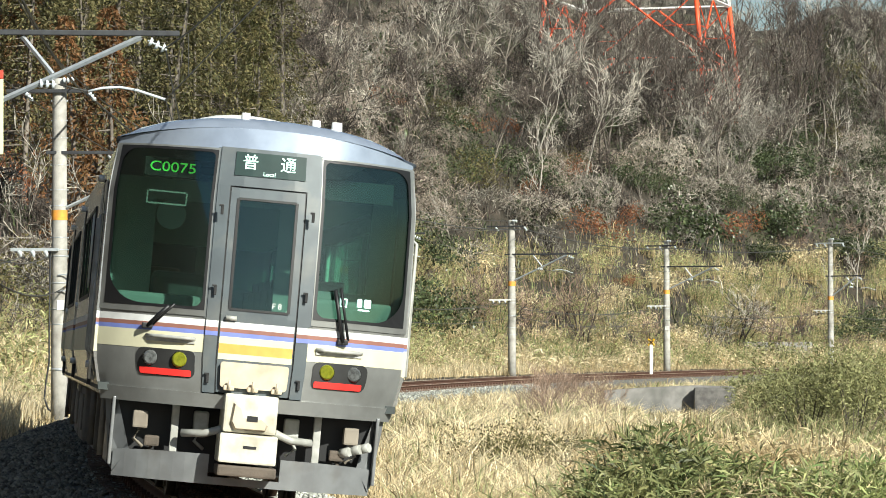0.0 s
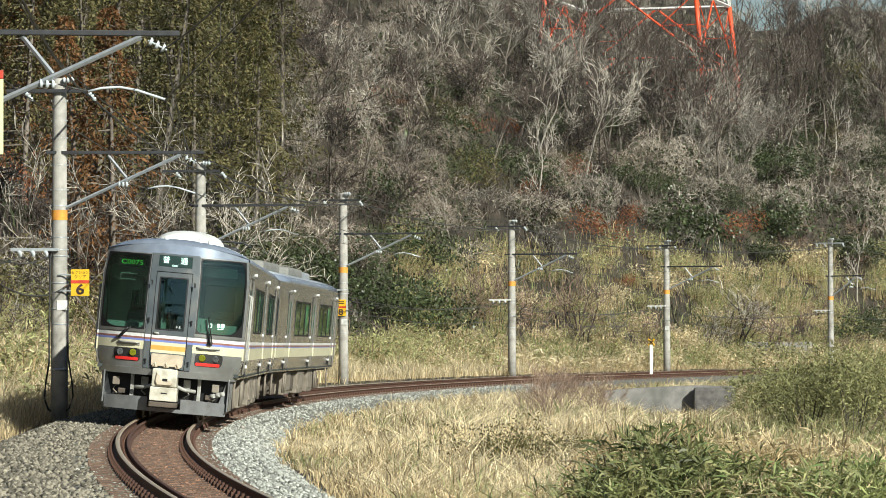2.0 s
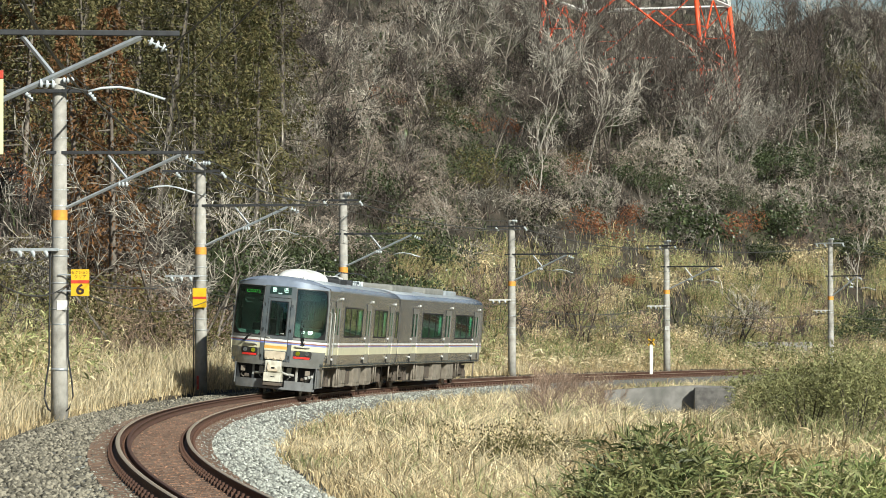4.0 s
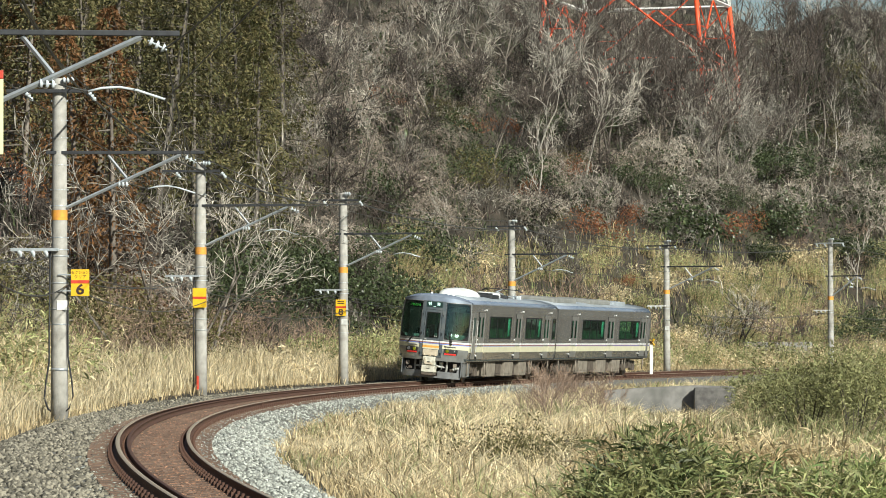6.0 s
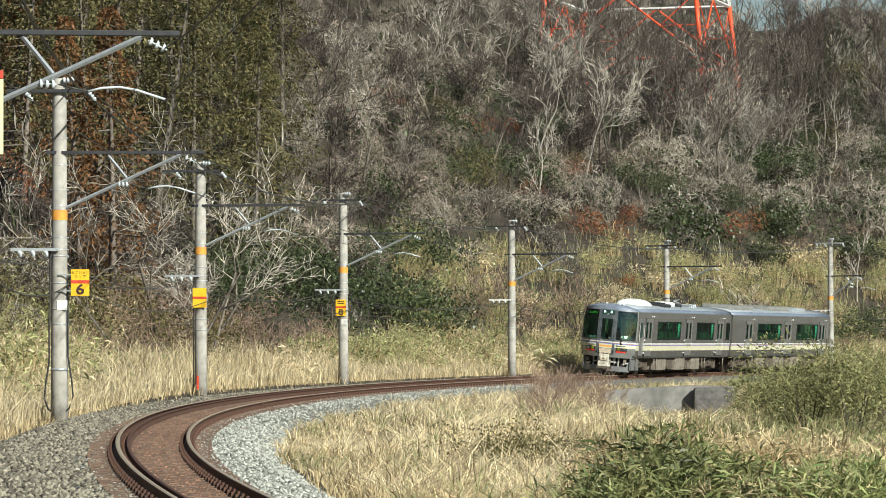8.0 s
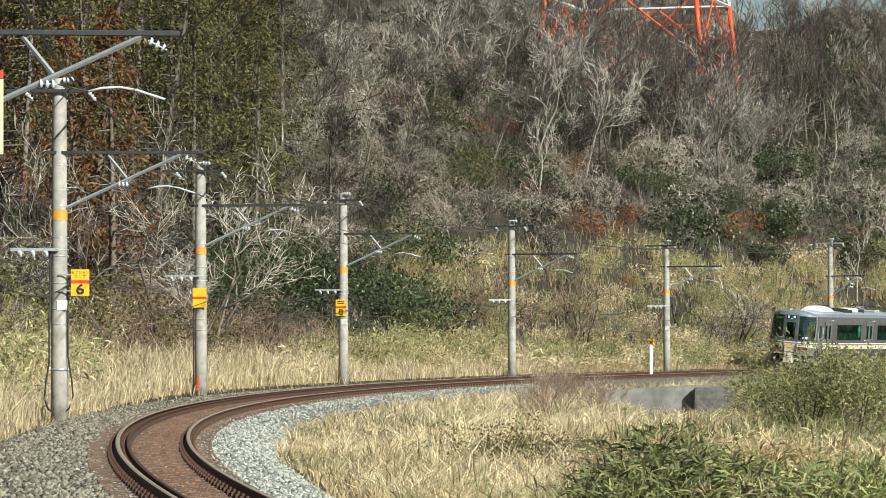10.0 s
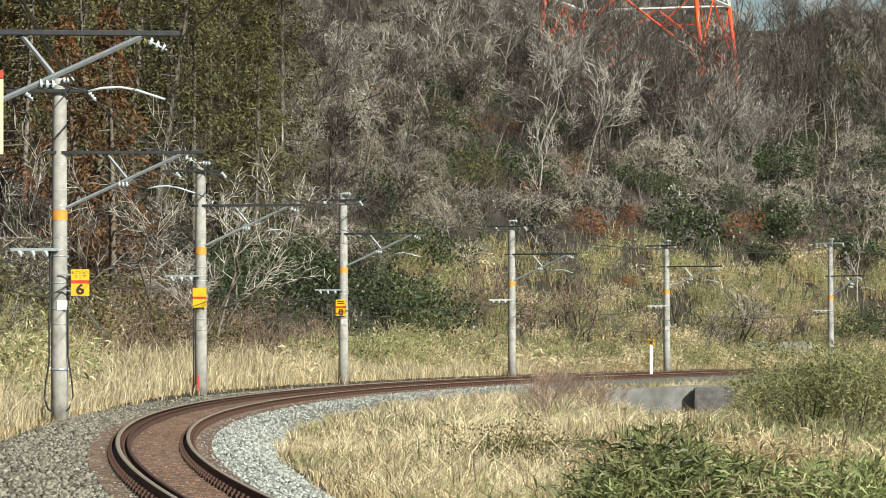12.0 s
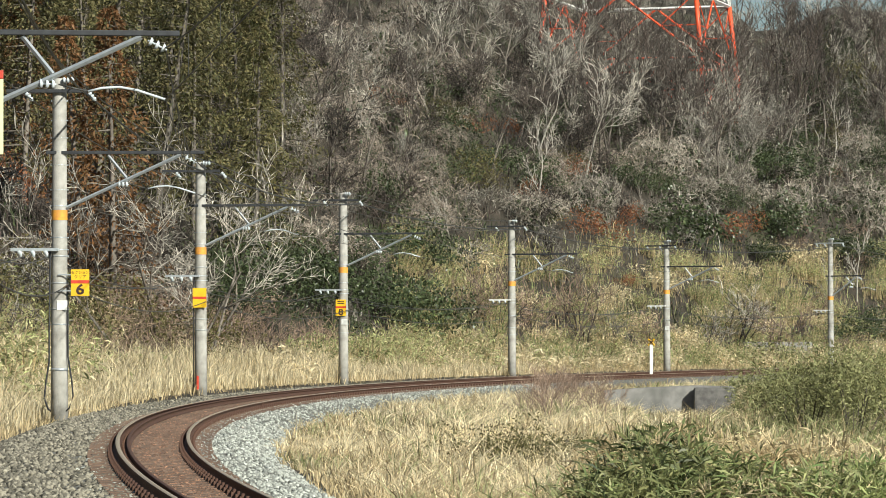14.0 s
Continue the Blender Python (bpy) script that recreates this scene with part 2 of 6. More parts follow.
def build_track():
    bed = [(-3.1, -0.62), (-2.3, -0.36), (-1.75, -0.2), (-0.95, -0.185), (0.95, -0.185), (1.75, -0.2), (2.2, -0.24), (3.3, -0.75)]
    me = sweep_along("ballast_bed", bed, -80, 330, 1.0, [M_BALLAST, M_RUSTBED], [0, 0, 0, 1, 0, 0, 0], closed=False)
    tagged(new("ballast_bed", me), "grey crushed-stone track bed, rusty brown between the rails", "track bed", kind="structure")
    track = thing("railway_track", "single curved narrow-gauge railway track with rusty rails", "railway track", kind="structure")
    half = [(-0.063, -0.15), (0.063, -0.15), (0.063, -0.138), (0.012, -0.115), (0.01, -0.04), (0.032, -0.03), (0.033, -0.004), (0.025, 0.0), (-0.025, 0.0), (-0.033, -0.004), (-0.032, -0.03), (-0.01, -0.04), (-0.012, -0.115), (-0.063, -0.138)]
    idx = [0, 0, 0, 0, 0, 0, 1, 1, 1, 0, 0, 0, 0, 0]
    for c in (0.566, -0.566):
        me = sweep_along("rail", [(c + a, z) for a, z in half], -80, 330, 1.0, [M_RAIL, M_RAILTOP], idx)
        ob = new("rail", me)
        ob.parent = track
    # guard rail inside the outer rail
    me = sweep_along("guard_rail", [(0.40 + a * 0.8, z * 0.85 - 0.02) for a, z in half], -80, 330, 1.0, [M_RAIL])
    new("guard_rail", me).parent = track
    bm = B()
    box(bm, -1.0, 1.0, -0.1, 0.1, -0.2, -0.152, 0.01)
    sl = bpy.data.meshes.new("sleeper")
    bm.to_mesh(sl)
    sl.materials.append(M_SLEEPER)
    bm = B()
    for c in (-0.566, 0.566):
        for k in (-1, 1):
            box(bm, c + k * 0.1 - 0.035, c + k * 0.1 + 0.035, -0.06, 0.06, -0.155, -0.095)
            tube(bm, [(c + k * 0.1, 0, -0.1), (c + k * 0.1, 0, -0.06)], 0.02, 6)
    clip = bpy.data.meshes.new("rail_clip")
    bm.to_mesh(clip)
    clip.materials.append(M_RAIL)
    for k in range(290):
        s = -5 + k * 0.62
        x, y, th = at_track(s)
        m = Matrix.Translation((x, y, CANT / 2)) @ Matrix.Rotation(th - math.pi / 2, 4, "Z") @ Matrix.Rotation(LEAN, 4, "Y")
        so = share("sleeper", sl, track, m)
        share("rail_clip", clip, so)
    # fish plates at the joints
    for s, c in ((58.5, 0.566), (58.5, -0.566), (73.0, 0.566), (109, 0.566)):
        x, y, th = at_track(s, c)
        bm = B()
        for k in (-1, 1):
            box(bm, k * 0.03 - 0.012, k * 0.03 + 0.012, -0.28, 0.28, -0.12, -0.03, 0.004)
            for b in (-0.2, -0.07, 0.07, 0.2):
                tube(bm, [(k * 0.04, b, -0.075), (k * 0.065, b, -0.075)], 0.018, 6)
        ob = part("fish_plate", bm, M_RAIL, track)
        ob.matrix_basis = Matrix.Translation((x, y, CANT / 2 + LEAN * c)) @ Matrix.Rotation(th - math.pi / 2, 4, "Z")
    build_stones()


OCT_V = np.array([(1, 0, 0), (-1, 0, 0), (0, 1, 0), (0, -1, 0), (0, 0, 1), (0, 0, -1)], float)
OCT_F = np.array([(0, 2, 4), (2, 1, 4), (1, 3, 4), (3, 0, 4), (2, 0, 5), (1, 2, 5), (3, 1, 5), (0, 3, 5)])


def build_stones():
    """Loose crushed stones lying on the bed, joined."""
    n = 40000
    u = R.rand(n)
    s = -8 + 130 * u ** 1.25
    s = np.where(R.rand(n) < 0.25, R.uniform(-8, 45, n), s)
    d = np.where(R.rand(n) < 0.5, R.uniform(-3.0, -0.62, n), R.uniform(0.62, 3.2, n))
    inner = R.rand(n) < 0.3
    d = np.where(inner, R.uniform(-0.5, 0.5, n), d)
    zz = np.interp(d, [-3.1, -2.3, -1.75, 1.75, 2.2, 3.3], [-0.62, -0.36, -0.19, -0.19, -0.24, -0.75])
    dd = d - LEAN * zz
    x, y, th = np.interp(s, S, TX), np.interp(s, S, TY), np.interp(s, S, TH)
    P = np.stack([x - dd * np.sin(th), y + dd * np.cos(th), zz + CANT / 2 + LEAN * d + 0.008], 1)
    ax = R.uniform(0.024, 0.056, (n, 1, 3)) * np.array([1, 1, 0.75])
    a = R.rand(n) * 6.28
    tilt = R.normal(0, 0.4, n)
    V = OCT_V[None] * ax + R.normal(0, 0.006, (n, 6, 3))
    c, sn = np.cos(tilt)[:, None], np.sin(tilt)[:, None]
    vx, vz = V[..., 0] * c - V[..., 2] * sn, V[..., 0] * sn + V[..., 2] * c
    c, sn = np.cos(a)[:, None], np.sin(a)[:, None]
    V = np.stack([vx * c - V[..., 1] * sn, vx * sn + V[..., 1] * c, vz], -1) + P[:, None]
    F = OCT_F[None] + (np.arange(n) * 6)[:, None, None]
    idx = np.repeat(np.where(abs(d) < 0.62, 1, np.where(d + R.normal(0, 0.25, n) > 0.6, 2, 0)), 8)
    me = mesh_np("ballast_stones", V.reshape(-1, 3), F.reshape(-1, 3), [M_STONE, M_RUSTSTONE, M_DIRTSTONE], idx)
    tagged(new("ballast_stones", me), "loose grey crushed stones along the track", "ballast", kind="stuff")


# ---- poles of the overhead line ----
POLES = [(42.7, 3.05, 7.72, -0.75), (73.0, 3.05, 7.40, -0.35), (101.5, 3.05, 7.65, -0.3), (134.0, 3.05, 7.68, -0.3), (163.3, 3.05, 7.50, -0.3), (194.1, 3.05, 8.45, -0.5)]


# ---- the train: two cars, each with its cab, sides, roof gear and running gear ----
M_STEEL = mat("brushed_stainless", (0.49, 0.48, 0.455), (0.43, 0.42, 0.395), 3, 0.24, 0.8, stain=(0.3, 0.27, 0.23), stain_scale=0.8, stain_amount=0.35, bump=0.03, bump_scale=6)
M_DOORSTEEL = mat("door_stainless", (0.43, 0.42, 0.40), (0.37, 0.36, 0.34), 3, 0.32, 0.65)
M_FACE = mat("grey_face_paint", (0.34, 0.345, 0.335), (0.28, 0.285, 0.275), 4, 0.3, 0.55, stain=(0.16, 0.15, 0.13), stain_scale=2.5, stain_amount=0.4)
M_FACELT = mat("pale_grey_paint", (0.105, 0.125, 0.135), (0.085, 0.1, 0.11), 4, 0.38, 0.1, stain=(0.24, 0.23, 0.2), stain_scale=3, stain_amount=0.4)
M_SILVER = mat("silver_visor_paint", (0.40, 0.46, 0.56), (0.33, 0.38, 0.47), 5, 0.26, 0.5)
M_ROOFGREY = mat("roof_grey", (0.40, 0.44, 0.47), (0.31, 0.34, 0.365), 2, 0.45, stain=(0.2, 0.2, 0.19), stain_scale=0.7)
M_ROOFWHITE = mat("white_roof_unit", (0.82, 0.82, 0.8), (0.72, 0.72, 0.69), 3, 0.5, stain=(0.5, 0.48, 0.42), stain_scale=1.5, stain_amount=0.4)
M_STRW = mat("stripe_white", (0.82, 0.82, 0.8), None, 5, 0.4)
M_STRBR = mat("stripe_brown", (0.3, 0.14, 0.11), None, 5, 0.4)
M_STRBL = mat("stripe_blue", (0.2, 0.25, 0.6), None, 5, 0.4)
M_STRCR = mat("stripe_cream", (0.68, 0.65, 0.46), (0.6, 0.57, 0.4), 3, 0.4)
M_STROR = mat("stripe_orange", (0.85, 0.42, 0.1), None, 5, 0.4)
M_PLATE = mat("gangway_plate", (0.6, 0.52, 0.4), (0.5, 0.42, 0.31), 7, 0.6, stain=(0.36, 0.28, 0.2), stain_scale=3)
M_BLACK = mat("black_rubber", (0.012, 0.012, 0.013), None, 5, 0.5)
M_UNDER = mat("dusty_underframe", (0.15, 0.12, 0.095), (0.09, 0.075, 0.06), 5, 0.8, 0.2, bump=0.2)
M_UNDERLT = mat("brown_grey_box", (0.27, 0.235, 0.19), (0.19, 0.165, 0.13), 4, 0.75, stain=(0.13, 0.1, 0.075), stain_scale=2)
M_PIPE = mat("whitish_fittings", (0.48, 0.48, 0.45), (0.33, 0.33, 0.3), 9, 0.5, 0.1)
M_COUPLER = mat("coupler_cream_paint", (0.72, 0.7, 0.6), (0.56, 0.53, 0.43), 6, 0.5, stain=(0.3, 0.27, 0.2), stain_scale=4, stain_amount=0.7)
M_SKIRT = mat("skirt_grey", (0.24, 0.25, 0.255), (0.19, 0.195, 0.2), 5, 0.38, 0.25, stain=(0.15, 0.13, 0.11), stain_scale=3)
M_WHEEL = mat("wheel_steel", (0.2, 0.16, 0.13), (0.12, 0.1, 0.08), 6, 0.5, 0.7)
M_LAMPCASE = mat("lamp_recess", (0.03, 0.03, 0.03), None, 5, 0.4)
M_TAIL = mat("tail_lamp_red", (0.7, 0.035, 0.03), None, 5, 0.3, emit=0.18)
M_FOG = mat("fog_lamp_yellow", (0.2, 0.21, 0.015), (0.13, 0.14, 0.01), 30, 0.12)
M_LENS = mat("clear_lamp_lens", (0.2, 0.21, 0.21), (0.09, 0.095, 0.095), 30, 0.06, 0.5)
M_LEDGREEN = mat("green_led", (0.15, 0.8, 0.1), None, 5, 0.4, emit=0.7)
M_LEDWHITE = mat("pale_sign_letters", (0.7, 1.0, 0.9), None, 5, 0.4, emit=0.75)
M_SIGNDARK = mat("sign_black", (0.02, 0.045, 0.04), None, 5, 0.3)
M_CAB = mat("cab_interior", (0.46, 0.5, 0.47), (0.36, 0.4, 0.38), 3, 0.7)
# darker twin of the cab lining, with the inner shade put into its colour
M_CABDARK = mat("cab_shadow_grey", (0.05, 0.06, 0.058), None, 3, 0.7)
M_SEAT = mat("seat_moquette", (0.16, 0.1, 0.07), (0.1, 0.065, 0.05), 12, 0.9)
M_DUCT = mat("weathered_roof_unit", (0.27, 0.27, 0.25), (0.19, 0.19, 0.175), 3, 0.7)
M_CURTAIN = mat("pale_curtain", (0.72, 0.74, 0.68), (0.6, 0.62, 0.56), 4, 0.8)
M_SALOON = mat("saloon_lining", (0.55, 0.53, 0.47), (0.48, 0.46, 0.4), 4, 0.6)


def glass(name, tint, gloss, base=0.05):
    """Thin tinted pane: straight see-through with a clear reflection."""
    m = bpy.data.materials.new(name)
    m.use_nodes = True
    nt = m.node_tree
    nt.nodes.remove(nt.nodes["Principled BSDF"])
    tr, gl, mx, fr = (nt.nodes.new("ShaderNode" + k) for k in ("BsdfTransparent", "BsdfGlossy", "MixShader", "LayerWeight"))
    tr.inputs[0].default_value = (*tint, 1)
    gl.inputs["Roughness"].default_value = 0.015
    gl.inputs[0].default_value = (*gloss, 1)
    fr.inputs[0].default_value = 0.5
    pw, ad = nt.nodes.new("ShaderNodeMath"), nt.nodes.new("ShaderNodeMath")
    pw.operation, ad.operation = "POWER", "MULTIPLY_ADD"
    pw.inputs[1].default_value, ad.inputs[1].default_value, ad.inputs[2].default_value = 4.0, 0.6, base
    nt.links.new(fr.outputs["Facing"], pw.inputs[0])
    nt.links.new(pw.outputs[0], ad.inputs[0])
    nt.links.new(ad.outputs[0], mx.inputs[0])
    nt.links.new(tr.outputs[0], mx.inputs[1])
    nt.links.new(gl.outputs[0], mx.inputs[2])
    nt.links.new(mx.outputs[0], nt.nodes["Material Output"].inputs[0])
    return m


M_GLASS = glass("green_window_glass", (0.5, 0.82, 0.7), (0.7, 0.8, 0.76), 0.03)
M_SCREEN = glass("tinted_windscreen", (0.6, 0.74, 0.69), (0.75, 0.9, 0.88), 0.085)
M_LENSGLASS = glass("lamp_glass", (0.8, 0.82, 0.8), (1, 1, 1))
END = -9.92


def face_y(x, z):
    """Depth of the rounded cab front."""
    return END + 0.64 * (abs(x) / 1.45) ** 2.9 + 0.085 * max(0.0, z - 1.75) ** 1.25 + 0.09 * max(0.0, 1.05 - z)


def tuck(z):
    """Factor of the front's width: tucked in at the sill and under the roof."""
    return 1 - 0.06 * min(1.0, max(0.0, (1.3 - z) / 0.38)) - 0.035 * min(1.0, max(0.0, (z - 2.85) / 0.45))


def screen_ring(bm, hole, r, outer, off, thick, n=7):
    """Frame that follows the cab front between a rectangle and a hole with its own radius at each corner."""
    x0, x1, z0, z1 = hole
    o0, o1, p0, p1 = outer
    pts = []
    for k, (cx, cz) in enumerate(((x0, z0), (x1, z0), (x1, z1), (x0, z1))):
        sx, sz = (1 if cx == x0 else -1), (1 if cz == z0 else -1)
        start = math.pi + k * math.pi / 2
        for i in range(n + 1):
            a = start + math.pi / 2 * i / n
            pts.append((cx + sx * r[k] + r[k] * math.cos(a), cz + sz * r[k] + r[k] * math.sin(a)))
    fine = []
    for i, (p, q) in enumerate(zip(pts, pts[1:] + pts[:1])):
        m = max(1, int(math.hypot(q[0] - p[0], q[1] - p[1]) / 0.12))
        fine += [(p[0] + (q[0] - p[0]) * j / m, p[1] + (q[1] - p[1]) * j / m) for j in range(m)]
    mx, mz, hx, hz = (x0 + x1) / 2, (z0 + z1) / 2, (x1 - x0) / 2, (z1 - z0) / 2
    rings = []
    for d in (0.0, thick):
        a, b = [], []
        for x, z in fine:
            u, v = (x - mx) / hx, (z - mz) / hz
            w = max(abs(u), abs(v))
            u, v = u / w, v / w
            X, Z = (o0 + o1) / 2 + u * (o1 - o0) / 2, (p0 + p1) / 2 + v * (p1 - p0) / 2
            a.append(bm.verts.new((x * tuck(z), face_y(x, z) - off + d, z)))
            b.append(bm.verts.new((X * tuck(Z), face_y(X, Z) - off + d, Z)))
        rings += [a, b]
    m = len(fine)
    for i in range(m):
        j = (i + 1) % m
        for A, C in ((rings[0], rings[1]), (rings[2], rings[0]), (rings[1], rings[3])):
            bm.faces.new((A[i], A[j], C[j], C[i]))
    return bm


def patch(bm, x0, x1, z0, z1, r=0.0, off=0.0, thick=0.02, nx=6, nz=6, mi=0, fy=face_y, top=None):
    """Plate with rounded corners that follows the cab front. off: how far it stands proud. top: lowers the upper edge by a function of x."""
    zs = [z0 + (z1 - z0) * k / nz for k in range(nz + 1)]
    if r:
        ring = [r * (1 - math.cos(math.pi / 2 * k / 4)) for k in range(5)]
        zs = sorted(set([round(z0 + q, 5) for q in ring] + [round(z1 - q, 5) for q in ring] + [round(z, 5) for z in zs if z0 + r < z < z1 - r]))
    rows = []
    for z in zs:
        e = 0.0
        for lim in (z - z0, z1 - z):
            if r and lim < r:
                e = r - math.sqrt(max(0.0, r * r - (r - lim) ** 2))
        a, b = x0 + e, x1 - e
        row = []
        for k in range(nx + 1):
            x = a + (b - a) * k / nx
            zz = z if top is None else z0 + (z - z0) * (top(x) - z0) / (z1 - z0)
            row.append((x, zz))
        rows.append(row)
    tk = tuck if fy is face_y else (lambda z: 1.0)
    fr = [[bm.verts.new((x * tk(z), fy(x, z) - off, z)) for x, z in row] for row in rows]
    bk = [[bm.verts.new((x * tk(z), fy(x, z) - off + thick, z)) for x, z in row] for row in rows]
    n, m = len(rows), nx + 1
    fs = []
    for j in range(n - 1):
        for k in range(nx):
            fs.append(bm.faces.new((fr[j][k], fr[j][k + 1], fr[j + 1][k + 1], fr[j + 1][k])))
            fs.append(bm.faces.new((bk[j][k], bk[j + 1][k], bk[j + 1][k + 1], bk[j][k + 1])))
    for j in range(n - 1):
        for k in (0, nx):
            fs.append(bm.faces.new((fr[j][k], fr[j + 1][k], bk[j + 1][k], bk[j][k])))
    for k in range(nx):
        for j in (0, n - 1):
            fs.append(bm.faces.new((fr[j][k], fr[j][k + 1], bk[j][k + 1], bk[j][k])))
    for f in fs:
        f.material_index = mi
    return bm


def words(text, size, material, parent, m, name="lettering", label="", bold=0.003):
    cu = bpy.data.curves.new(name, "FONT")
    cu.body, cu.size, cu.align_x, cu.align_y, cu.extrude, cu.offset = text, size, "CENTER", "CENTER", 0.002, bold * size
    tmp = bpy.data.objects.new(name, cu)
    scene.collection.objects.link(tmp)
    me = bpy.data.meshes.new_from_object(tmp.evaluated_get(bpy.context.evaluated_depsgraph_get()))
    bpy.data.objects.remove(tmp)
    bpy.data.curves.remove(cu)
    me.materials.clear()
    me.materials.append(material)
    ob = new(name, me)
    ob.parent, ob.matrix_basis = parent, m
    if label:
        tagged(ob, label)
    return ob


SIDE = [(0.94, 1.365), (1.05, 1.40), (1.33, 1.46), (1.575, 1.462), (1.60, 1.462), (1.64, 1.462), (1.705, 1.462), (1.9, 1.46), (2.82, 1.45), (2.98, 1.44), (3.28, 1.395)]
ROOF = [(1.395, 3.28), (1.33, 3.38), (1.2, 3.455), (0.95, 3.53), (0.6, 3.585), (0.2, 3.61), (-0.2, 3.61), (-0.6, 3.585), (-0.95, 3.53), (-1.2, 3.455), (-1.33, 3.38), (-1.395, 3.28)]


def side_wall(sx, windows, doors, y0, y1, rounded_front):
    """Side of a car with real openings for windows and doors and painted stripes."""
    ys = sorted({y0, y1} | {v for w in windows + doors for v in w})
    ys2 = [ys[0]]
    for v in ys[1:]:
        k = max(1, int((v - ys2[-1]) / 1.2))
        a = ys2[-1]
        ys2 += [a + (v - a) * (i + 1) / k for i in range(k)]
    bm = B()
    grid = []
    for z, w in SIDE:
        row = []
        for i, y in enumerate(ys2):
            if i == 0 and rounded_front:
                y = face_y(1.44, z) - 0.01
            row.append(bm.verts.new((sx * w, y, z)))
        grid.append(row)
    for j in range(len(SIDE) - 1):
        z = (SIDE[j][0] + SIDE[j + 1][0]) / 2
        for i in range(len(ys2) - 1):
            y = (ys2[i] + ys2[i + 1]) / 2
            if any(a < y < b for a, b in windows) and 1.9 < z < 2.82:
                continue
            if any(a < y < b for a, b in doors) and 1.05 < z < 2.98:
                continue
            f = bm.faces.new((grid[j][i], grid[j][i + 1], grid[j + 1][i + 1], grid[j + 1][i]))
            f.material_index = {5: 1, 4: 2, 3: 3, 2: 4}.get(j, 0)
    return bm


def build_car(mid, tail, label):
    car = thing("train_car", label, "train car", "cars of the train", car_pose(0, mid))
    if tail:
        doors = [(-7.75, -6.45), (0.2, 1.55), (6.9, 8.25)]
        windows = [(-5.45, -0.9), (2.45, 6.1), (8.85, 9.6)]
        cabdoor = (-8.9, -8.2)
    else:
        doors = [(-7.2, -5.9), (0.3, 1.7), (7.5, 8.8)]
        windows = [(-5.0, -0.5), (2.75, 7.1)]
        cabdoor = (9.0, 9.4)
    y0, y1 = (-9.3, 9.85) if tail else (-9.75, 9.85)
    mats = [M_STEEL, M_STRW, M_STRBR, M_STRBL, M_STRCR]
    for sx in (-1, 1):
        ob = part("side_wall", side_wall(sx, windows, doors, y0, y1, tail), mats, car, "brushed stainless side with white and cream stripes")
        sol = ob.modifiers.new("thickness", "SOLIDIFY")
        sol.thickness, sol.offset, sol.use_even_offset = 0.05, -1.0 if sx > 0 else -1.0, True
        for a, b in windows:
            bm = B()
            box(bm, sx * 1.45 - 0.006, sx * 1.45 + 0.006, a, b, 1.9, 2.82)
            win = part("window", bm, M_GLASS, car)
            bm = B()
            for yy in np.linspace(a, b, 2 if b - a < 1.2 else 4):
                box(bm, sx * 1.458 - 0.012, sx * 1.458 + 0.01, yy - 0.022, yy + 0.022, 1.9, 2.82)
            for zz in (1.905, 2.815):
                box(bm, sx * 1.458 - 0.012, sx * 1.458 + 0.01, a, b, zz - 0.02, zz + 0.02)
            part("window_frame", bm, M_BLACK, win)
            # curtains gathered between panes
            if b - a > 1.2:
                for q in ((0.12, 0.34), (0.42, 0.58)) if sx < 0 else ((0.0, 0.06), (0.94, 1.0)):
                    bm = B()
                    u0, u1 = a + (b - a) * q[0], a + (b - a) * q[1]
                    for i in range(6):
                        w = (u1 - u0) / 6
                        tube(bm, [(sx * 1.38, u0 + w * (i + .5), 2.05 if i % 2 else 2.0), (sx * 1.38, u0 + w * (i + .5), 2.8)], w * 0.55, 6)
                    part("curtain", bm, M_CURTAIN, win)
        for a, b in doors:
            c = (a + b) / 2
            for u0, u1 in ((a, c - 0.006), (c + 0.006, b)):
                bm = B()
                x0, x1 = sorted((sx * 1.405, sx * 1.432))
                w0, w1 = u0 + 0.14, u1 - 0.14
                for bx in ((u0, w0, 1.05, 2.98), (w1, u1, 1.05, 2.98), (w0, w1, 1.05, 1.95), (w0, w1, 2.78, 2.98)):
                    box(bm, x0, x1, *bx)
                leaf = part("door_leaf", bm, M_DOORSTEEL, car, "sliding stainless door leaf")
                bm = B()
                box(bm, sx * 1.42 - 0.005, sx * 1.42 + 0.005, w0, w1, 1.95, 2.78)
                part("door_window", bm, M_GLASS, leaf)
                bm = B()
                box(bm, sx * 1.434 - 0.003, sx * 1.434 + 0.003, u0 + 0.01, u1 - 0.01, 1.642, 1.703)
                part("stripe", bm, M_STRW, leaf)
                bm = B()
                box(bm, sx * 1.434 - 0.003, sx * 1.434 + 0.003, u0 + 0.01, u1 - 0.01, 1.335, 1.57)
                part("stripe", bm, M_STRCR, leaf)
            bm = B()
            box(bm, sx * 1.44 - 0.02, sx * 1.44 + 0.02, a - 0.05, a, 1.0, 3.0, 0.005)
            part("door_edge_seal", bm, M_BLACK, car)
            for yy, zz in ((a - 0.16, 1.86), (a - 0.16, 1.2), (b + 0.1, 3.08)):
                bm = B()
                tube(bm, [(sx * 1.43, yy, zz), (sx * 1.49, yy, zz)], 0.035, 8)
                part("lamp", bm, M_STRW, car, "small white indicator lamp")
        bm = B()
        box(bm, sx * 1.458 - 0.006, sx * 1.458 + 0.006, cabdoor[0], cabdoor[1], 1.06, 2.95, 0.004)
        cd = part("crew_door", bm, M_DOORSTEEL, car)
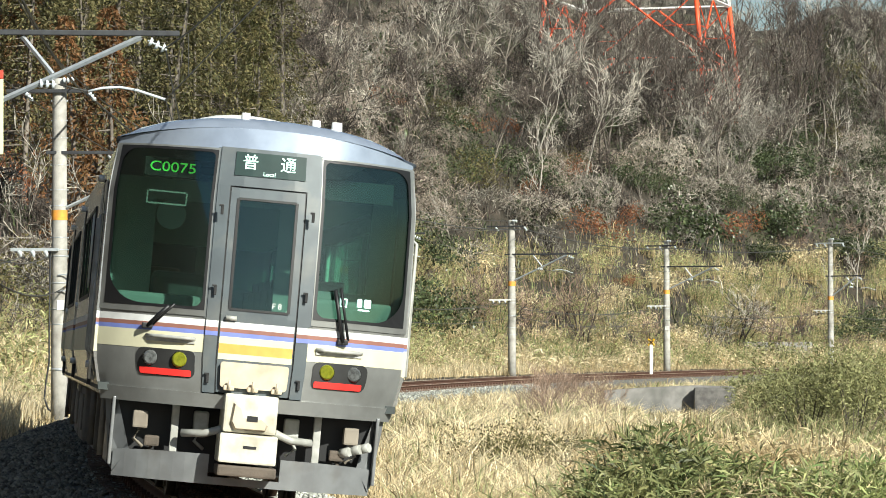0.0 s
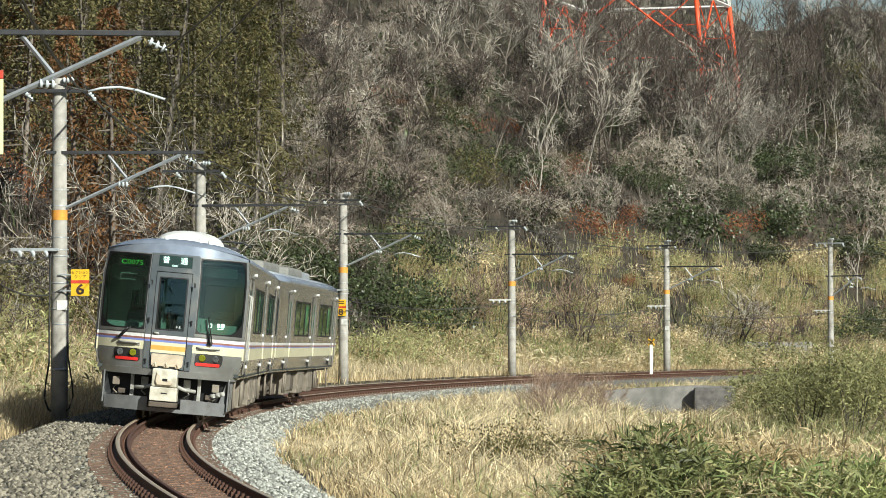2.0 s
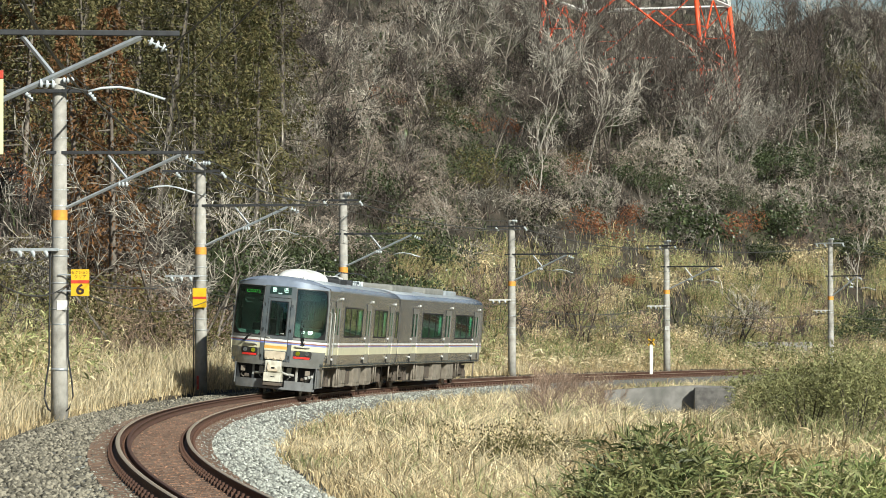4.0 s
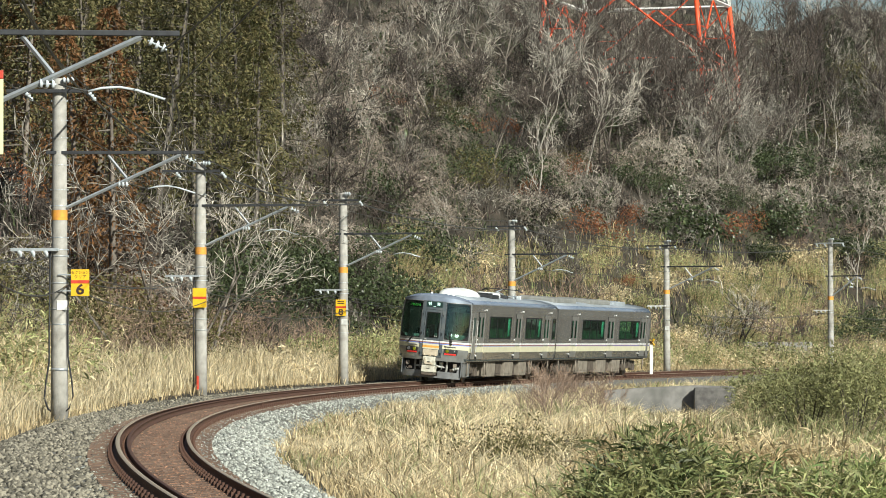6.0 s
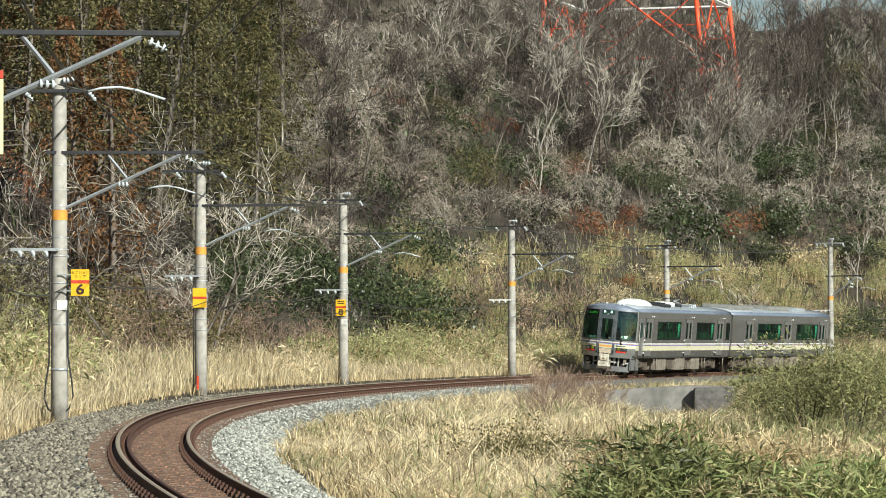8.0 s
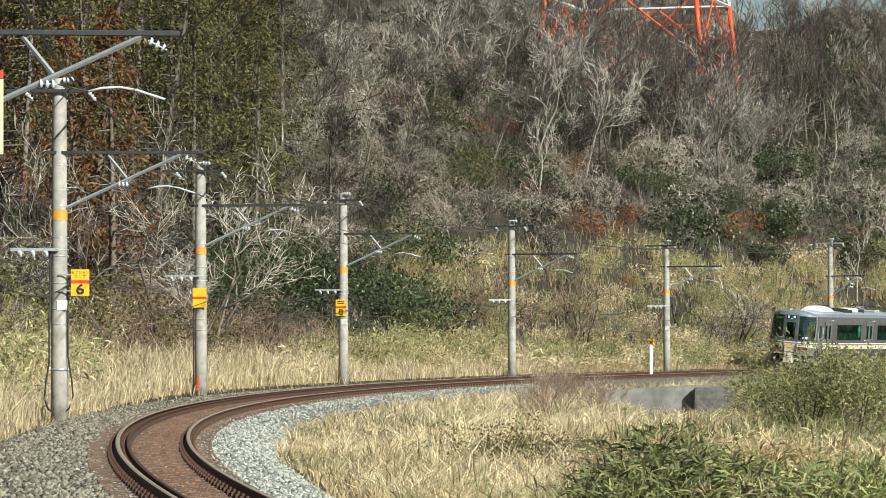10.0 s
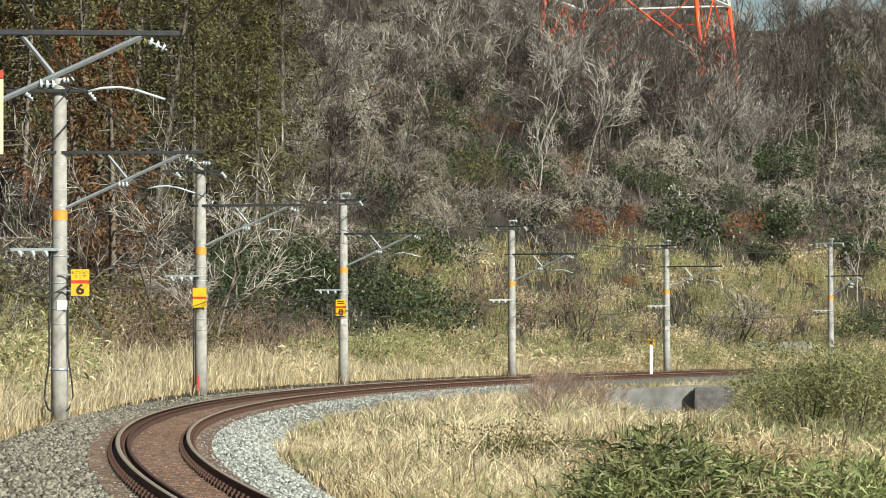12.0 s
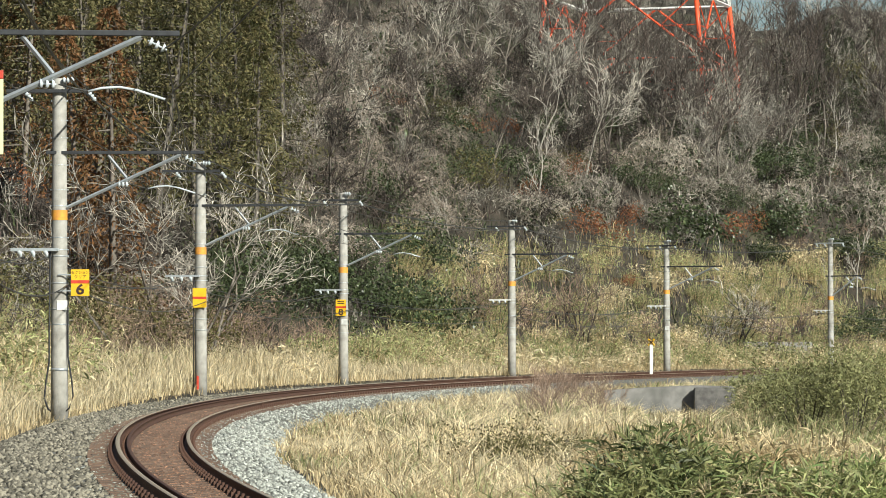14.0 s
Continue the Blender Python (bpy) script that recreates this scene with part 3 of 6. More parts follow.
        if tail:
            bm = B()
            box(bm, sx * 1.466 - 0.004, sx * 1.466 + 0.004, -8.85, -8.36, 2.0, 2.75, 0.003)
            part("door_window", bm, M_SIGNDARK, cd)
            for yy in (-9.03, -8.17):
                bm = B()
                tube(bm, [(sx * 1.45, yy, 1.3), (sx * 1.5, yy, 1.34), (sx * 1.5, yy, 2.6), (sx * 1.45, yy, 2.64)], 0.018, 6)
                part("handrail", bm, M_PIPE, car)
    # roof skin
    bm = B()
    rows = []
    ys = ([-1.0] if tail else [-9.75]) + [-6, -2, 2, 6, 9.85]
    for i, y in enumerate(ys):
        rows.append([bm.verts.new((x, (face_y(x, z) + 0.30 if (tail and i == 0) else y), z)) for x, z in ROOF])
    for A, C in zip(rows, rows[1:]):
        for k in range(len(ROOF) - 1):
            f = bm.faces.new((A[k], A[k + 1], C[k + 1], C[k]))
            f.smooth = True
            f.material_index = 1 if k in (0, 1, len(ROOF) - 2, len(ROOF) - 3) else 0
    ob = part("roof", bm, [M_ROOFGREY, M_SILVER], car)
    ob.modifiers.new("thickness", "SOLIDIFY").thickness = 0.04
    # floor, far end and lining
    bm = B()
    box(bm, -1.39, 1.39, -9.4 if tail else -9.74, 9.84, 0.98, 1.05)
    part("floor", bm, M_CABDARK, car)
    bm = B()
    box(bm, -1.38, 1.38, -8.0, 9.7, 3.02, 3.06)
    part("inner_ceiling", bm, M_SALOON, car)
    for yy in ((9.8,) if tail else (-9.72, 9.8)):
        bm = B()
        for bx in ((-1.4, -0.4, 0.95, 3.3), (0.4, 1.4, 0.95, 3.3), (-0.4, 0.4, 3.0, 3.3)):
            box(bm, bx[0], bx[1], yy - 0.03, yy + 0.03, bx[2], bx[3])
        part("end_wall", bm, M_STEEL, car)
    # seats in rows
    seat_mesh = None
    for a, b in windows:
        if b - a < 1.2:
            continue
        for yy in np.arange(a + 0.3, b - 0.3, 0.95):
            for sx in (-1, 1):
                if seat_mesh is None:
                    bm = B()
                    box(bm, -0.46, 0.46, -0.22, 0.22, 1.4, 1.52, 0.03)
                    box(bm, -0.46, 0.46, 0.14, 0.26, 1.45, 2.15, 0.04)
                    box(bm, -0.36, 0.36, 0.15, 0.25, 2.1, 2.28, 0.03)
                    box(bm, -0.3, 0.3, -0.1, 0.1, 1.05, 1.42)
                    st = part("seat", bm, M_SEAT, car)
                    st.location = (sx * 0.88, yy, 0)
                    seat_mesh = st.data
                else:
                    share("seat", seat_mesh, car, Matrix.Translation((sx * 0.88, yy, 0)))
    roof_gear(car, tail)
    running_gear(car, tail)
    if tail:
        cab_front(car)
    return car


def dome(bm, x0, x1, y0, y1, z0, z1, r=0.12):
    box(bm, x0, x1, y0, y1, z0, z1, r)
    return bm


def roof_gear(car, tail):
    if tail:
        bm = B()
        rows = []
        n = 14
        for i in range(n + 1):
            u = i / n
            y = -6.7 + 3.0 * u
            e = (max(0.0, 1 - abs(2 * u - 1) ** 3.2)) ** 0.5
            rows.append([bm.verts.new((0.68 * math.cos(a) * (0.75 + 0.25 * e), y, 3.5 + 0.40 * e * math.sin(a) ** 0.55 + 0.01)) for a in [math.pi * k / 12 for k in range(13)]])
        for A, C in zip(rows, rows[1:]):
            for k in range(12):
                bm.faces.new((A[k], A[k + 1], C[k + 1], C[k])).smooth = True
        for rr in (rows[0], rows[-1]):
            bm.faces.new(rr)
        part("air_conditioner", bm, M_ROOFWHITE, car, "large white domed air-conditioning cover")
        bm = B()
        box(bm, -0.85, 0.85, -2.6, -1.0, 3.5, 3.72, 0.06)
        box(bm, -0.6, 0.6, -2.4, -1.2, 3.715, 3.78, 0.02)
        part("ventilator_box", bm, M_DARKSTEEL, car)
        bm = B()
        dome(bm, -0.45, 0.45, 0.1, 1.4, 3.5, 3.82, 0.16)
        part("air_conditioner", bm, M_ROOFWHITE, car, "white rounded roof unit")
        bm = B()
        box(bm, -0.7, 0.7, 1.4, 1.75, 3.52, 3.74, 0.05)
        part("resistor_box", bm, M_DARKSTEEL, car)
        # folded pantograph
        bm = B()
        for sx in (-0.55, 0.55):
            tube(bm, [(sx, 1.8, 3.7), (sx, 4.4, 3.7)], 0.03, 6)
            for yy in (1.9, 4.3):
                tube(bm, [(sx, yy, 3.5), (sx, yy, 3.7)], 0.05, 8)
        for yy in (1.8, 4.4):
            tube(bm, [(-0.55, yy, 3.7), (0.55, yy, 3.7)], 0.03, 6)
        base = part("pantograph", bm, M_GALV, car)
        bm = B()
        tube(bm, [(0, 4.1, 3.74), (0, 2.5, 3.86)], 0.035, 6)
        tube(bm, [(0, 2.5, 3.86), (0, 3.8, 3.98)], 0.025, 6)
        part("arm", bm, M_GALV, base)
        bm = B()
        for yy in (3.7, 3.95):
            tube(bm, [(-0.9, yy, 3.9), (-0.7, yy, 3.99), (0.7, yy, 3.99), (0.9, yy, 3.9)], 0.022, 6)
        part("collector_head", bm, M_DARKSTEEL, base)
        bm = B()
        for k in range(4):
            tube(bm, [(0.6 - 0.1 * k, 4.9, 3.55), (0.6 - 0.1 * k, 4.9, 3.75)], 0.06, 8)
        part("insulator", bm, M_PORC, car)
        for x, y, r in ((-0.25, -9.45, 0.05), (0.42, -9.35, 0.05), (0.62, -9.3, 0.06)):
            bm = B()
            tube(bm, [(x, y, 3.5), (x, y, 3.66)], r, 8, r * 0.8)
            part("roof_antenna", bm, M_ROOFWHITE, car)
    else:
        bm = B()
        box(bm, -0.85, 0.85, -8.6, -4.2, 3.5, 3.78, 0.09)
        part("air_conditioner", bm, M_DUCT, car, "weathered grey roof unit")
        bm = B()
        box(bm, -0.85, 0.85, -1.4, 2.9, 3.5, 3.78, 0.09)
        part("air_conditioner", bm, M_DUCT, car, "weathered grey roof unit")
        bm = B()
        box(bm, -0.75, 0.75, 4.0, 6.6, 3.5, 3.74, 0.06)
        part("ventilator_box", bm, M_ROOFGREY, car)


def running_gear(car, tail):
    """Two bogies with their wheelsets and the boxes slung below the floor."""
    bm = B()
    box(bm, -1.2, 1.2, -9.3, 9.7, 0.86, 0.98)
    part("underframe", bm, M_UNDER, car)
    for k, (a, b, w, m) in enumerate([(-4.4, -2.6, 1.25, M_UNDERLT), (-2.4, -1.1, 1.2, M_UNDER), (-0.9, 1.0, 1.3, M_UNDERLT), (1.3, 2.2, 1.15, M_UNDER), (2.5, 4.2, 1.28, M_UNDERLT)]):
        bm = B()
        box(bm, -w, w, a, b, 0.28 + 0.06 * (k % 2), 0.9, 0.03)
        for s in (-1, 1):
            box(bm, s * (w + 0.01) - 0.01, s * (w + 0.01) + 0.01, a + 0.12, (a + b) / 2 - 0.04, 0.4, 0.82, 0.005)
            box(bm, s * (w + 0.01) - 0.01, s * (w + 0.01) + 0.01, (a + b) / 2 + 0.04, b - 0.12, 0.4, 0.82, 0.005)
        part("equipment_box", bm, m, car)
    for yy in (-8.6, -5.2, -4.7, 4.6, 5.2, 9.2):
        for s in (-1, 1):
            part("step_rail", tube(B(), [(s * 1.3, yy, 0.95), (s * 1.3, yy, 0.35)], 0.03, 6), M_UNDERLT, car)
    for s in (-1, 1):
        part("air_reservoir", tube(B(), [(s * 0.5, -3.0, 0.42), (s * 0.5, 3.0, 0.42)], 0.14, 12), M_UNDER, car)
    for yb in (-7.0, 7.0):
        bm = B()
        for s in (-1, 1):
            box(bm, s * 0.98 - 0.08, s * 0.98 + 0.08, -1.45, 1.45, 0.42, 0.62, 0.03)
            box(bm, s * 0.98 - 0.1, s * 0.98 + 0.1, -0.5, 0.5, 0.5, 0.85, 0.05)
            for yy in (-1.05, 1.05):
                box(bm, s * 1.02 - 0.12, s * 1.02 + 0.12, yy - 0.2, yy + 0.2, 0.3, 0.6, 0.04)
                tube(bm, [(s * 1.0, yy - 0.24, 0.55), (s * 1.0, yy - 0.24, 0.8)], 0.09, 10)
                tube(bm, [(s * 1.0, yy + 0.24, 0.55), (s * 1.0, yy + 0.24, 0.8)], 0.09, 10)
            tube(bm, [(s * 1.1, -0.3, 0.88), (s * 1.1, -0.3, 0.55)], 0.06, 8)
        box(bm, -0.95, 0.95, -0.35, 0.35, 0.45, 0.75, 0.04)
        bogie = part("bogie", bm, M_UNDER, car)
        bogie.location = (0, yb, 0)
        for ya in (-1.05, 1.05):
            bm = B()
            tube(bm, [(-0.75, 0, 0), (0.75, 0, 0)], 0.07, 12)
            for s in (-1, 1):
                tube(bm, [(s * 0.50, 0, 0), (s * 0.535, 0, 0)], 0.46, 28)
                tube(bm, [(s * 0.535, 0, 0), (s * 0.62, 0, 0)], 0.43, 28)
                tube(bm, [(s * 0.62, 0, 0), (s * 0.66, 0, 0)], 0.14, 14)
                box(bm, s * 0.63 - 0.012, s * 0.63 + 0.012, -0.05, 0.05, -0.34, 0.34)
            ws = part("wheelset", bm, M_WHEEL, bogie)
            ws.location = (0, ya, 0.43)
            WHEELS.append((ws, ya))
    # jumper hoses at the inner end
    yy = 9.85 if tail else -9.8
    bm = B()
    for x in (-0.9, -0.6, 0.6, 0.9):
        part("jumper_hose", tube(B(), [(x, yy, 1.0), (x, yy + 0.1 * (1 if tail else -1), 0.55), (x, yy + 0.25 * (1 if tail else -1), 0.5)], 0.03, 6), M_UNDER, car)
    box(bm, -0.18, 0.18, yy - 0.1, yy + 0.1, 0.6, 0.9, 0.03)
    part("drawgear", bm, M_UNDER, car)
    if tail:
        bm = B()
        for k in range(9):
            y = 9.86 + k * 0.033
            w = 0.52 if k % 2 else 0.56
            box(bm, -w, w, y, y + 0.03, 1.0, 3.1 if k % 2 else 3.14)
        part("gangway_bellows", bm, M_BLACK, car)


WHEELS, CARS = [], []


def cab_front(car):
    # painted shell round the windscreens and the door
    vis = lambda x: 3.50 - 0.155 * (abs(x) / 1.42) ** 2.2
    bm = B()
    patch(bm, -1.44, 1.44, 3.285, 3.5, 0, 0.0, 0.2, 16, 4, top=vis)
    part("visor", bm, M_SILVER, car, "bright silver band over the windscreens", smooth=True)
    bm = B()
    rows = []
    for u in (0.0, 0.35, 0.7, 1.0):
        row = []
        for k in range(17):
            x = -1.42 + 2.84 * k / 16
            zt = float(np.interp(abs(x), [0.2, 0.6, 0.95, 1.2, 1.33, 1.395], [3.61, 3.585, 3.53, 3.455, 3.38, 3.28]))
            z = vis(x) + (zt + 0.004 - vis(x)) * math.sin(u * math.pi / 2)
            row.append(bm.verts.new((x * (1 - 0.015 * u), face_y(x, 3.5) + 0.36 * (1 - math.cos(u * math.pi / 2)), z)))
        rows.append(row)
    for A, C in zip(rows, rows[1:]):
        for k in range(16):
            bm.faces.new((A[k], A[k + 1], C[k + 1], C[k])).smooth = True
    part("roof_brow", bm, M_SILVER, car, smooth=True)
    for s in (-1, 1):
        a, b = sorted((s * 0.40, s * 0.505))
        bm = B()
        patch(bm, a, b, 1.72, 3.3, 0, 0.01, 0.08, 2, 8)
        part("window_post", bm, M_FACELT, car)
        a, b = sorted((s * 0.475, s * 1.45))
        bm = B()
        patch(bm, a, b, 0.93, 1.81, 0, 0, 0.08, 10, 8)
        part("lower_panel", bm, M_FACE, car, "grey front panel with painted stripes", smooth=True)
        # stripes wrap round the front
        for z0, z1, m, o in ((1.642, 1.703, M_STRW, .004), (1.605, 1.642, M_STRBR, .004), (1.565, 1.605, M_STRBL, .004), (1.40, 1.565, M_STRCR, .004)):
            bm = B()
            patch(bm, a, b, z0, z1, 0, o, 0.003, 10, 1)
            part("stripe", bm, m, car, smooth=True)
        a, b = sorted((s * 0.505, s * 1.40))
        bm = B()
        patch(bm, a, b, 1.785, 3.275, 0, 0.006, 0.012, 12, 10)
        ws = part("windscreen", bm, M_SCREEN, car, "dark green-tinted windscreen", smooth=True)
        rad = (0.09, 0.3, 0.14, 0.05) if s > 0 else (0.3, 0.09, 0.05, 0.14)
        o0, o1 = sorted((s * 0.49, s * 1.452))
        bm = screen_ring(B(), (a, b, 1.79, 3.27), rad, (o0, o1, 1.73, 3.292), 0.014, 0.05)
        part("windscreen_surround", bm, M_FACE, car, smooth=True)
        bm = screen_ring(B(), (a + 0.022, b - 0.022, 1.812, 3.25), rad, (a - 0.004, b + 0.004, 1.785, 3.274), 0.0175, 0.02)
        part("rubber_seal", bm, M_BLACK, ws)
        # lamp cluster
        a, b = sorted((s * 0.545, s * 1.075))
        bm = B()
        patch(bm, a, b, 1.155, 1.405, 0.06, 0.008, 0.02, 8, 4)
        hl = part("lamp_housing", bm, M_LAMPCASE, car)
        bm = B()
        patch(bm, a + 0.025, b - 0.035, 1.165, 1.225, 0.015, 0.02, 0.014, 8, 2)
        part("tail_lamp", bm, M_TAIL, hl, "lit red tail lamp bar")
        for q, m, nm in ((0.13, M_FOG, "fog_lamp") if s > 0 else (0.13, M_LENS, "headlamp"), (0.39, M_LENS, "headlamp") if s > 0 else (0.39, M_FOG, "fog_lamp")):
            cx = a + q
            bm = B()
            tube(bm, [(cx, face_y(cx, 1.31) - 0.005, 1.315), (cx, face_y(cx, 1.31) - 0.03, 1.315), (cx, face_y(cx, 1.31) - 0.045, 1.315)], 0.078, 16, 0.055)
            part(nm, bm, m, hl)
        # grab bar
        bm = B()
        x0, x1 = sorted((s * 0.56, s * 1.0))
        pts = [(x, face_y(x, 1.5) - (0.012 if i in (0, 6) else 0.06), 1.515) for i, x in enumerate(np.linspace(x0, x1, 7))]
        tube(bm, pts, 0.018, 8)
        patch(bm, x0, x1, 1.47, 1.505, 0, 0.02, 0.02, 4, 1)
        part("grab_bar", bm, M_PIPE, car)
        # wiper: parked upright on the inner side screen, low on the other
        bm = B()
        if s > 0:
            pts = [(0.80, 1.60), (0.74, 1.86), (0.69, 2.08)]
        else:
            pts = [(-1.0, 1.60), (-0.9, 1.72), (-0.82, 1.80)]
        tube(bm, [(x, face_y(x, z) - 0.05, z) for x, z in pts], 0.02, 6)
        wp = part("wiper", bm, M_BLACK, car)
        bm = B()
        tube(bm, [(x + 0.05, face_y(x, z) - 0.045, z + 0.02) for x, z in pts], 0.014, 6)
        box(bm, pts[0][0] - 0.05, pts[0][0] + 0.05, face_y(pts[0][0], 1.6) - 0.06, face_y(pts[0][0], 1.6), 1.58, 1.63, 0.01)
        part("wiper_pivot", bm, M_BLACK, wp)
    # bottom sill of the front
    bm = B()
    patch(bm, -1.44, 1.44, 0.90, 1.03, 0, 0.03, 0.1, 16, 2)
    part("front_sill", bm, M_FACE, car, smooth=True)
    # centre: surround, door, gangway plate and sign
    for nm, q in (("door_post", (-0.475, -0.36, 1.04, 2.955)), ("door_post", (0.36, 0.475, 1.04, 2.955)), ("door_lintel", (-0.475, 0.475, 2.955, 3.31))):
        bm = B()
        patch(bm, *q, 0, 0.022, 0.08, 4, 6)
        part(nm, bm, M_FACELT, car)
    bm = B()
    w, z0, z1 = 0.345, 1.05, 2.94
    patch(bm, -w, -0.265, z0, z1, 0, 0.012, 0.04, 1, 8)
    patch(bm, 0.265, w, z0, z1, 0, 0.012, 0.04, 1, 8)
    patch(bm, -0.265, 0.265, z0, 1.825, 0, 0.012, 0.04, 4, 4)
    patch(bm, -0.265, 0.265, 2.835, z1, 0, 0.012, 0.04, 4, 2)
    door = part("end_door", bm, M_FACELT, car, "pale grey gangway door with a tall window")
    bm = B()
    patch(bm, -0.27, 0.27, 1.82, 2.84, 0.07, 0.002, 0.01, 4, 6)
    part("door_window", bm, M_SCREEN, door)
    bm = B()
    for q in ((-0.285, -0.258, 1.82, 2.84), (0.258, 0.285, 1.82, 2.84), (-0.27, 0.27, 1.808, 1.83), (-0.27, 0.27, 2.83, 2.852)):
        patch(bm, *q, 0, 0.02, 0.02, 2, 4)
    part("window_seal", bm, M_BLACK, door)
    for xa, xb, za, zb in ((-0.36, -0.347, 1.05, 2.95), (0.347, 0.36, 1.05, 2.95), (-0.36, 0.36, 2.942, 2.956)):
        bm = B()
        patch(bm, xa, xb, za, zb, 0, 0.006, 0.02, 2, 6)
        part("door_gap", bm, M_BLACK, door)
    for z0, z1, m in ((1.642, 1.703, M_STRW), (1.605, 1.642, M_STRBR), (1.565, 1.605, M_STRBL), (1.50, 1.565, M_STRCR), (1.41, 1.50, M_STROR), (1.355, 1.41, M_STRCR)):
        bm = B()
        patch(bm, -0.34, 0.34, z0, z1, 0, 0.016, 0.003, 4, 1)
        part("stripe", bm, m, door)
        if z0 > 1.55:
            for q in ((-0.475, -0.362), (0.362, 0.475)):
                bm = B()
                patch(bm, *q, z0, z1, 0, 0.026, 0.003, 1, 1)
                part("stripe", bm, m, car)
    bm = B()
    patch(bm, -0.31, 0.32, 1.10, 1.335, 0.03, 0.06, 0.03, 4, 3)
    gp = part("gangway_plate", bm, M_PLATE, car, "scuffed cream folding gangway plate")
    for x in (-0.22, 0.0, 0.22):
        bm = B()
        box(bm, x - 0.05, x + 0.05, END - 0.1, END - 0.03, 1.075, 1.12, 0.012)
        tube(bm, [(x, END - 0.11, 1.09), (x, END - 0.11, 1.17)], 0.014, 6)
        part("hinge", bm, M_PLATE, gp)
    bm = B()
    tube(bm, [(-0.3, END - 0.03, 1.735), (-0.2, END - 0.03, 1.735)], 0.022, 8)
    part("door_handle", bm, M_PIPE, door, "chrome lever handle")
    for s in (-1, 1):
        for z in (2.72, 1.98, 1.17):
            bm = B()
            box(bm, s * 0.42 - 0.014, s * 0.42 + 0.014, END - 0.034, END - 0.02, z - 0.045, z + 0.045, 0.006)
            box(bm, s * 0.42 - 0.03, s * 0.42 + 0.014, END - 0.034, END - 0.02, z + 0.03, z + 0.05, 0.004)
            part("latch", bm, M_BLACK, car)
    # destination sign
    bm = B()
    patch(bm, -0.335, 0.335, 3.055, 3.275, 0, 0.03, 0.03, 4, 2)
    ds = part("destination_sign", bm, M_SIGNDARK, car, "dark destination display with pale characters")
    up = lambda x, z, o: Matrix.Translation((x, face_y(x, z) - o, z)) @ Matrix.Rotation(radians(90), 4, "X")
    words("普", 0.15, M_LEDWHITE, ds, up(-0.19, 3.175, 0.036))
    words("通", 0.15, M_LEDWHITE, ds, up(0.16, 3.175, 0.036))
    words("Local", 0.055, M_LEDWHITE, ds, up(-0.01, 3.083, 0.036))
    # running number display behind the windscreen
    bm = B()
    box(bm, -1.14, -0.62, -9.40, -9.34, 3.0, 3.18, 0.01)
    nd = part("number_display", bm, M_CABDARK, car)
    bm = B()
    box(bm, -1.14, -0.62, -9.42, -9.402, 3.005, 3.175)
    part("display_panel", bm, M_BLACK, nd)
    words("C0075", 0.13, M_LEDGREEN, nd, Matrix.Translation((-0.88, -9.425, 3.09)) @ Matrix.Rotation(radians(90), 4, "X") @ Matrix.Diagonal((1.25, 1, 1, 1)), "digits", "lit green display digits")
    words("F 8", 0.075, M_STRW, door, up(0.16, 1.875, 0.006))
    # plain emblem of the operator low on the windscreen, given the sign letters' glow
    bm = B()
    for q in ((0.915, 0.96, 1.94, 2.02), (0.982, 1.05, 1.94, 2.02), (0.92, 1.04, 1.913, 1.921)):
        patch(bm, *q, 0.012, 0.018, 0.004, 2, 1)
    part("emblem", bm, M_LEDWHITE, car, "plain pale operator emblem")
    bm = B()
    for q in ((0.745, 0.757, 1.93, 2.01), (0.803, 0.815, 1.93, 2.01), (0.745, 0.815, 1.93, 1.942), (0.745, 0.815, 1.998, 2.01)):
        patch(bm, *q, 0, 0.018, 0.004, 1, 1)
    # the sticker glows with the same material, though it is no lamp
    part("sticker", bm, M_LEDWHITE, car)
    # cab interior
    bm = B()
    for bx in ((-1.39, -0.95, 1.05, 3.05), (-0.3, -0.2, 1.05, 3.05), (0.25, 1.39, 1.05, 2.1), (0.25, 0.45, 2.1, 3.05), (1.15, 1.39, 2.1, 3.05), (-0.95, 0.25, 2.85, 3.05)):
        box(bm, bx[0], bx[1], -8.12, -8.05, bx[2], bx[3])
    part("cab_partition", bm, M_CAB, car)
    bm = B()
    box(bm, -1.3, -0.5, -9.2, -8.85, 1.05, 1.92, 0.04)
    box(bm, 0.55, 1.3, -9.2, -8.85, 1.05, 2.0, 0.04)
    part("control_desk", bm, M_CAB, car)
    bm = B()
    for q in ((-1.1, -0.72, 2.86, 2.875), (-1.1, -0.72, 2.745, 2.76), (-1.1, -1.085, 2.745, 2.875), (-0.735, -0.72, 2.745, 2.875)):
        box(bm, q[0], q[1], -9.35, -9.335, q[2], q[3])
    part("sun_visor_frame", bm, M_PIPE, car)
    bm = B()
    tube(bm, [(-0.83, -8.8, 2.68), (-0.83, -8.76, 2.68)], 0.14, 20)
    part("round_mirror", bm, M_CAB, car)
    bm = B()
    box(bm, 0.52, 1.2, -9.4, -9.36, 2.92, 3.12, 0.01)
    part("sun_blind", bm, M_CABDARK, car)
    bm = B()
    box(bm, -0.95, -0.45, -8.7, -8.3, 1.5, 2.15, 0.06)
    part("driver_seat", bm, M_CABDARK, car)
    # skirt with a centre notch
    fy = lambda x, z: END + 0.10 + 0.42 * (abs(x) / 1.25) ** 2.6 + 0.10 * max(0.0, 0.47 - z)
    bm = B()
